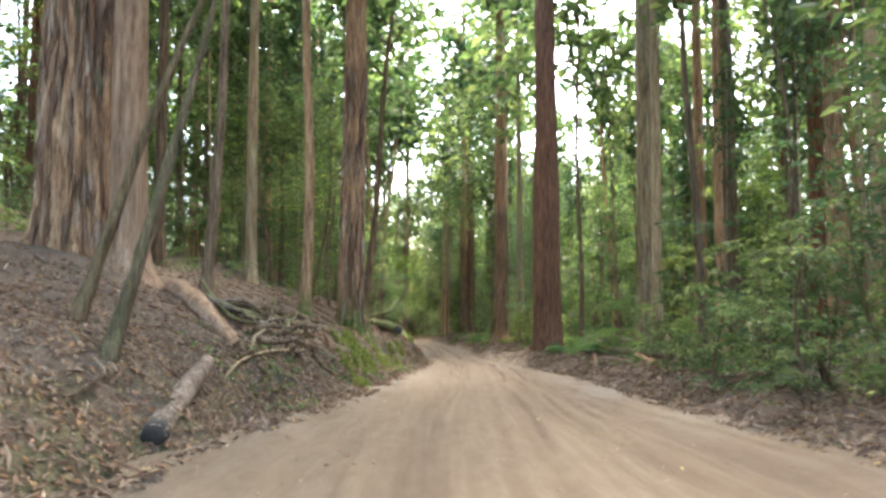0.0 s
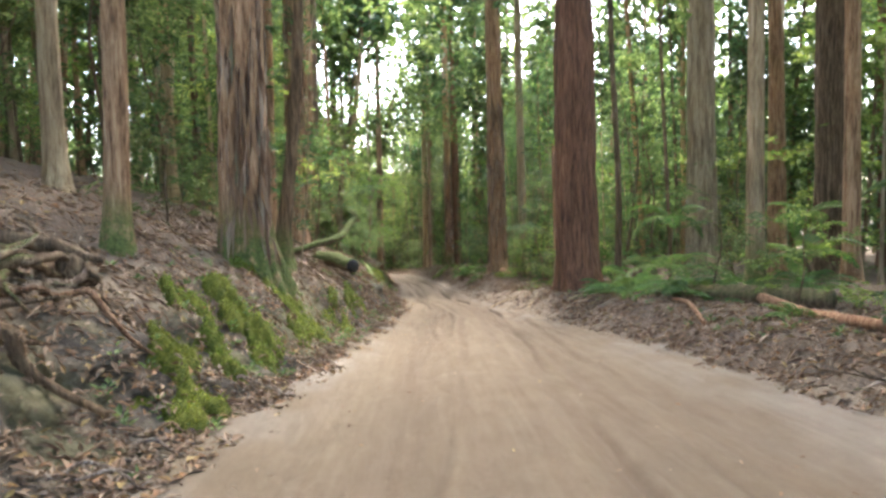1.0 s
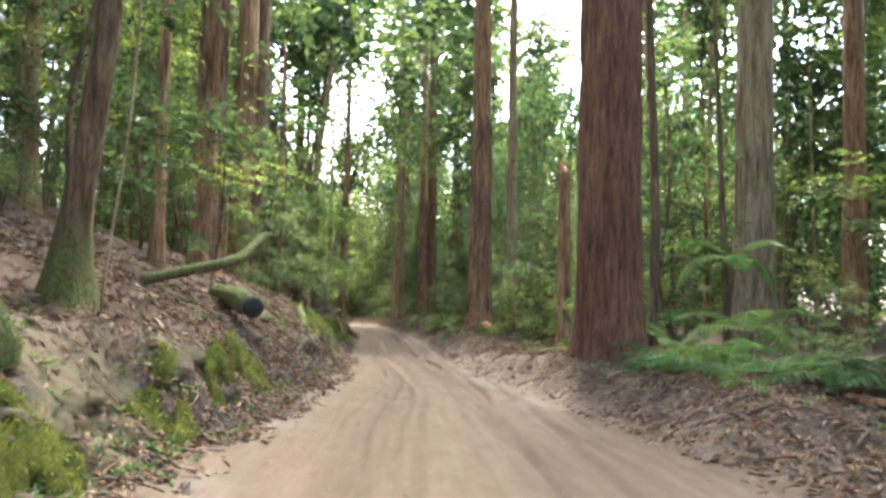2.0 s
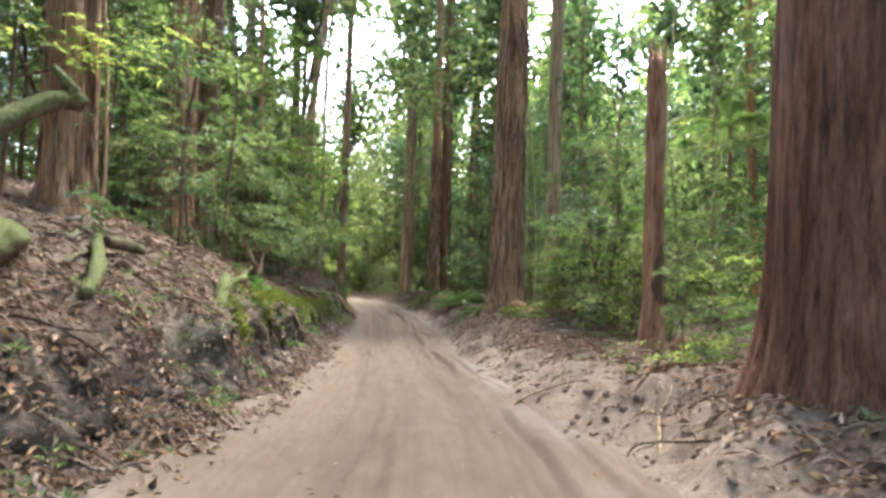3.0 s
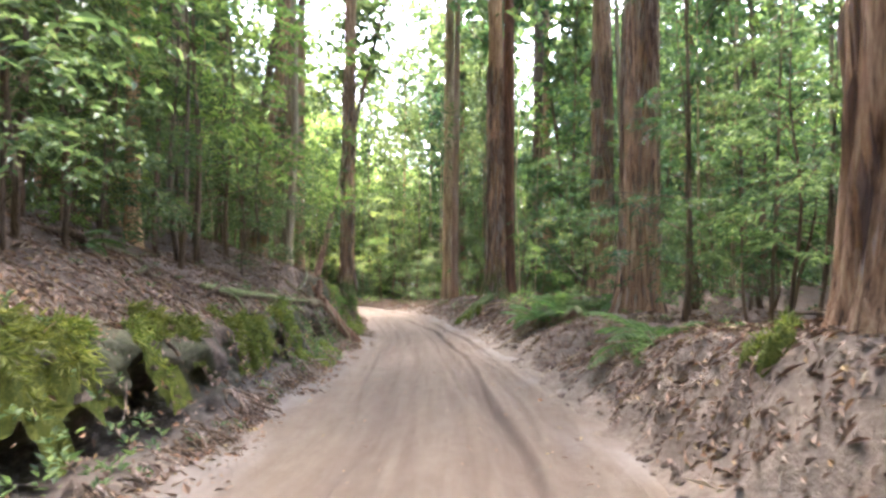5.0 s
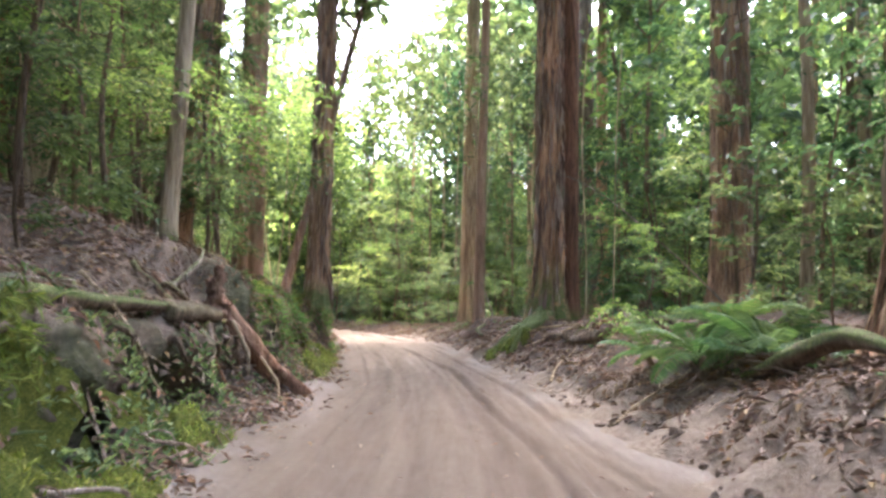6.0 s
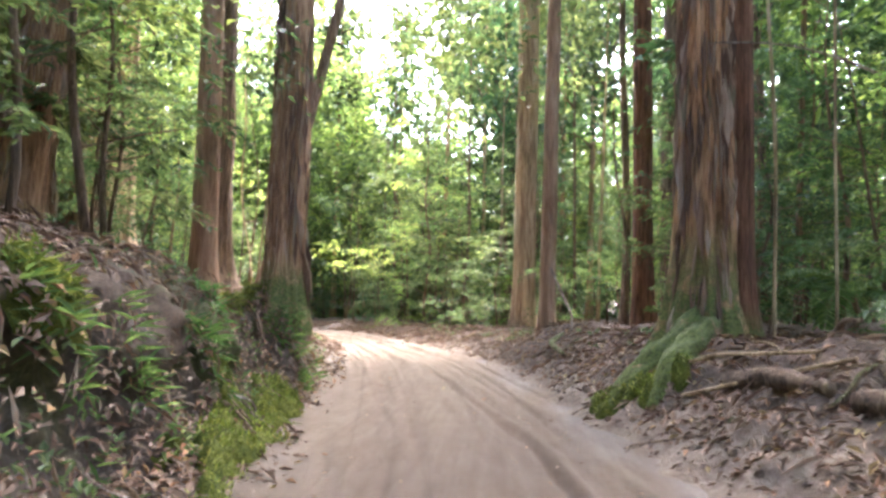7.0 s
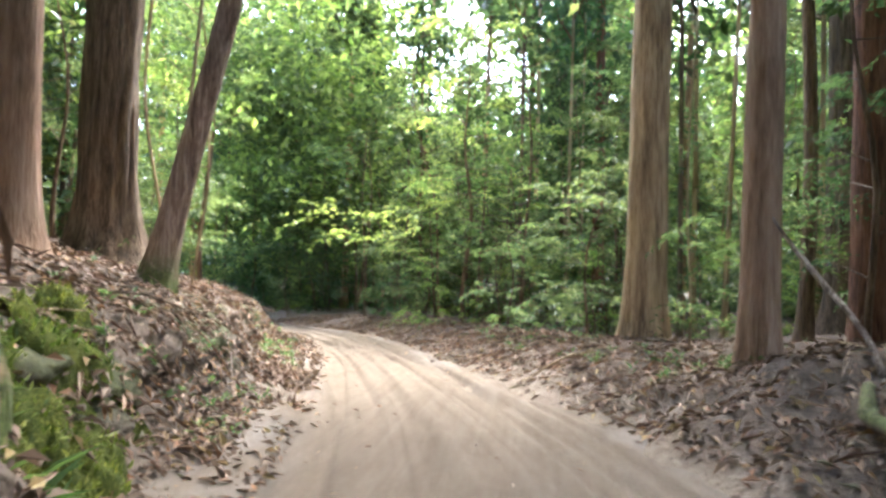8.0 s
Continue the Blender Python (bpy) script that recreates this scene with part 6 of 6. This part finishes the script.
def clods(count, seed):
    """Small lumps of soil and sand fallen along the foot and face of the banks."""
    r4 = np.random.default_rng(seed)
    h = Heap()
    th = np.linspace(0, 2 * np.pi, 6, endpoint=False)
    ring = np.stack([np.cos(th), np.sin(th), 0 * th], 1)
    shape = np.concatenate([ring * 1.0 - [0, 0, 0.4], ring * 0.72 + [0, 0, 0.35], [[0, 0, 0.62]]])
    j, k = np.arange(6), (np.arange(6) + 1) % 6
    quads, tris = np.stack([j, k, 6 + k, 6 + j], 1), np.stack([6 + j, 6 + k, np.full(6, 12)], 1)
    for _ in range(count):
        y = r4.uniform(4, 84)
        off = r4.gamma(1.6, 0.35) - 0.15
        x = float(road_left(y)) - off if r4.random() < 0.6 else float(road_right(y)) + off
        size = 0.02 + 0.055 * r4.random() ** 2
        v = shape * size * r4.uniform(0.7, 1.3, 3) + r4.normal(0, size * 0.16, shape.shape)
        h.add(v + np.array([x, y, max(gz(x, y), float(road_level(y)) + 0.03)]), [quads, tris])
    tagged(new("soil_clods", h.mesh("soil_clods", M_GROUND, False)), "small crumbled lumps of soil along the banks", "soil", kind="stuff")


def herbs(count, seed):
    """Tiny herbs, seedlings and fern tips on the cut bank and the litter."""
    r4 = np.random.default_rng(seed)
    y = r4.uniform(10, 86, count)
    left = r4.random(count) < 0.75
    off = np.where(left, r4.gamma(2.0, 0.5, count), 1.0 + r4.gamma(1.5, 1.0, count))
    x = np.where(left, road_left(y) - off, road_right(y) + off)
    keep = fbm(x * 0.8 + 5, y * 0.8, 6, 2) > 0.5
    x, y = x[keep], y[keep]
    z = ground_z(x, y)
    k = 9
    n = len(x) * k
    rep = np.repeat(np.stack([x, y, z], 1), k, 0)
    ang = r4.uniform(0, 2 * np.pi, n)
    al = np.stack([np.cos(ang), np.sin(ang), r4.uniform(0.2, 1.4, n)], 1)
    high = np.repeat(r4.uniform(0, 0.12, len(x)), k)
    base = rep + al * 0.03 + np.stack([0 * ang, 0 * ang, high * r4.random(n)], 1)
    ln = r4.uniform(0.04, 0.11, n)
    v, f = leaves(base, al, np.stack([-np.cos(ang) * .3, -np.sin(ang) * .3, np.ones(n)], 1), ln, ln * r4.uniform(0.3, 0.6, n))
    tagged(new("bank_herbs", mesh_of("bank_herbs", v, f, M_LEAF, False)), "tiny green herbs and seedlings on the bank", "herbs", kind="stuff")


def tufts(name, spots, seed, per, size, mat, label, hang=0.0):
    """Clumps of strap leaves or broad herbs at the given places, each clump a thing."""
    r4 = np.random.default_rng(seed)
    for x, y, wide in spots:
        root = new(name)
        c = np.array([x, y, gz(x, y)])
        root.location = c
        ang = r4.uniform(0, 2 * np.pi, per)
        off = r4.normal(0, wide * 0.45, (per, 2))
        base = np.stack([off[:, 0], off[:, 1], ground_z(x + off[:, 0], y + off[:, 1]) - c[2]], 1)
        al = np.stack([np.cos(ang) + hang, np.sin(ang), r4.uniform(0.1, 1.6, per) - hang], 1)
        ln = size * r4.uniform(0.5, 1.3, per)
        h = Heap()
        h.add(*leaves(base + al * 0.02, al, np.stack([-np.cos(ang) * .4, -np.sin(ang) * .4, np.ones(per)], 1), ln, ln * (0.12 if name == "grass_tuft" else 0.5)))
        tagged(part("foliage", h.mesh("foliage", mat, False), root), kind="stuff")
        tagged(root, label, "grass" if name == "grass_tuft" else "herb", name.replace("_", " ") + "s on the bank")


tufts("grass_tuft", [(-3.6, 69.7, .3), (-3.35, 68.3, .25), (-2.45, 40.0, .25), (-2.3, 39.6, .2), (-3.6, 68.4, .3)], 61, 130, 0.26, M_FERN, "drooping tuft of green grass on the bank", 0.5)
r7 = np.random.default_rng(67)
FACE = [(float(road_left(y)) - r7.uniform(0.35, 1.15), float(y), float(r7.uniform(0.2, 0.4))) for y in r7.uniform(52, 69, 26)]
tufts("leafy_herb", FACE, 68, 70, 0.085, M_LEAF, "low herb with small green leaves on the cut bank")
tufts("grass_tuft", [(float(road_left(y)) - r7.uniform(0.7, 1.1), float(y), 0.28) for y in (55.3, 61.6, 62.7, 63.9, 65.2, 66.4)], 69, 110, 0.24, M_FERN, "drooping tuft of green grass on the bank", 0.6)
tufts("leafy_herb", [(-2.35, 57.0, .4), (-2.15, 57.4, .35), (-2.1, 56.6, .4), (-2.45, 57.9, .3), (-2.3, 56.2, .4), (-2.2, 55.6, .35), (-2.6, 58.6, .3), (-3.1, 65.7, .3), (-3.0, 66.2, .3), (-2.9, 64.8, .35)], 62, 90, 0.10, M_LEAF, "low herb with small green leaves on the bank")


def face_litter(count, seed):
    """Leaves caught on the slump and ledges of the cut bank."""
    r4 = np.random.default_rng(seed)
    y = r4.uniform(8, 84, count)
    off = r4.gamma(2.2, 0.26, count) - 0.25
    x = road_left(y) - off
    keep = (fbm(x * 1.7, y * 1.7, 3, 3) > 0.43) & (r4.random(count) > np.interp(y, [32, 37, 58, 62], [0, 0.2, 0.2, 0.1]) + smooth01((off - 0.3) / 0.15) * 0.9 * np.interp(y, [32, 37, 58, 62], [0, 1, 1, 0]))
    x, y = x[keep], y[keep]
    n = len(x)
    z = ground_z(x, y)
    nn = r4.normal(0, 0.4, (n, 3)) + np.array([0.35, 0, 1])
    al = np.cross(nn, r4.normal(0, 1, (n, 3)))
    ln = r4.uniform(0.05, 0.15, n)
    v, f = leaves(np.stack([x + 0.08, y, np.maximum(z, road_level(y) + 0.03) + 0.03], 1), al, nn, ln, ln * r4.uniform(0.3, 0.5, n), 0.3)
    tagged(new("leaf_litter", mesh_of("leaf_litter", v, f, M_DRY, False)), "brown fallen leaves caught on the cut bank", "leaf litter", kind="stuff")


face_litter(34000, 63)
herbs(2400, 37)
debris(26000, 35)
clods(2600, 36)
litter("left", 100000, 31)
litter("right", 78000, 32)


def track_leaves(count, seed):
    """Single leaves and bark crumbs blown or dropped on to the sand."""
    r4 = np.random.default_rng(seed)
    y = r4.uniform(1, 84, count)
    u = r4.beta(0.7, 0.7, count)
    x = road_left(y) + (road_right(y) - road_left(y)) * (0.02 + 0.96 * u)
    nn = r4.normal(0, 0.15, (count, 3)) + np.array([0, 0, 1])
    al = np.cross(nn, r4.normal(0, 1, (count, 3)))
    ln = r4.uniform(0.02, 0.09, count)
    v, f = leaves(np.stack([x, y, road_level(y) + 0.045], 1), al, nn, ln, ln * r4.uniform(0.25, 0.5, count), 0.3)
    tagged(new("track_leaves", mesh_of("track_leaves", v, f, M_DRY, False)), "single dry leaves and crumbs of bark on the sand", "leaf litter", kind="stuff")


track_leaves(1500, 39)
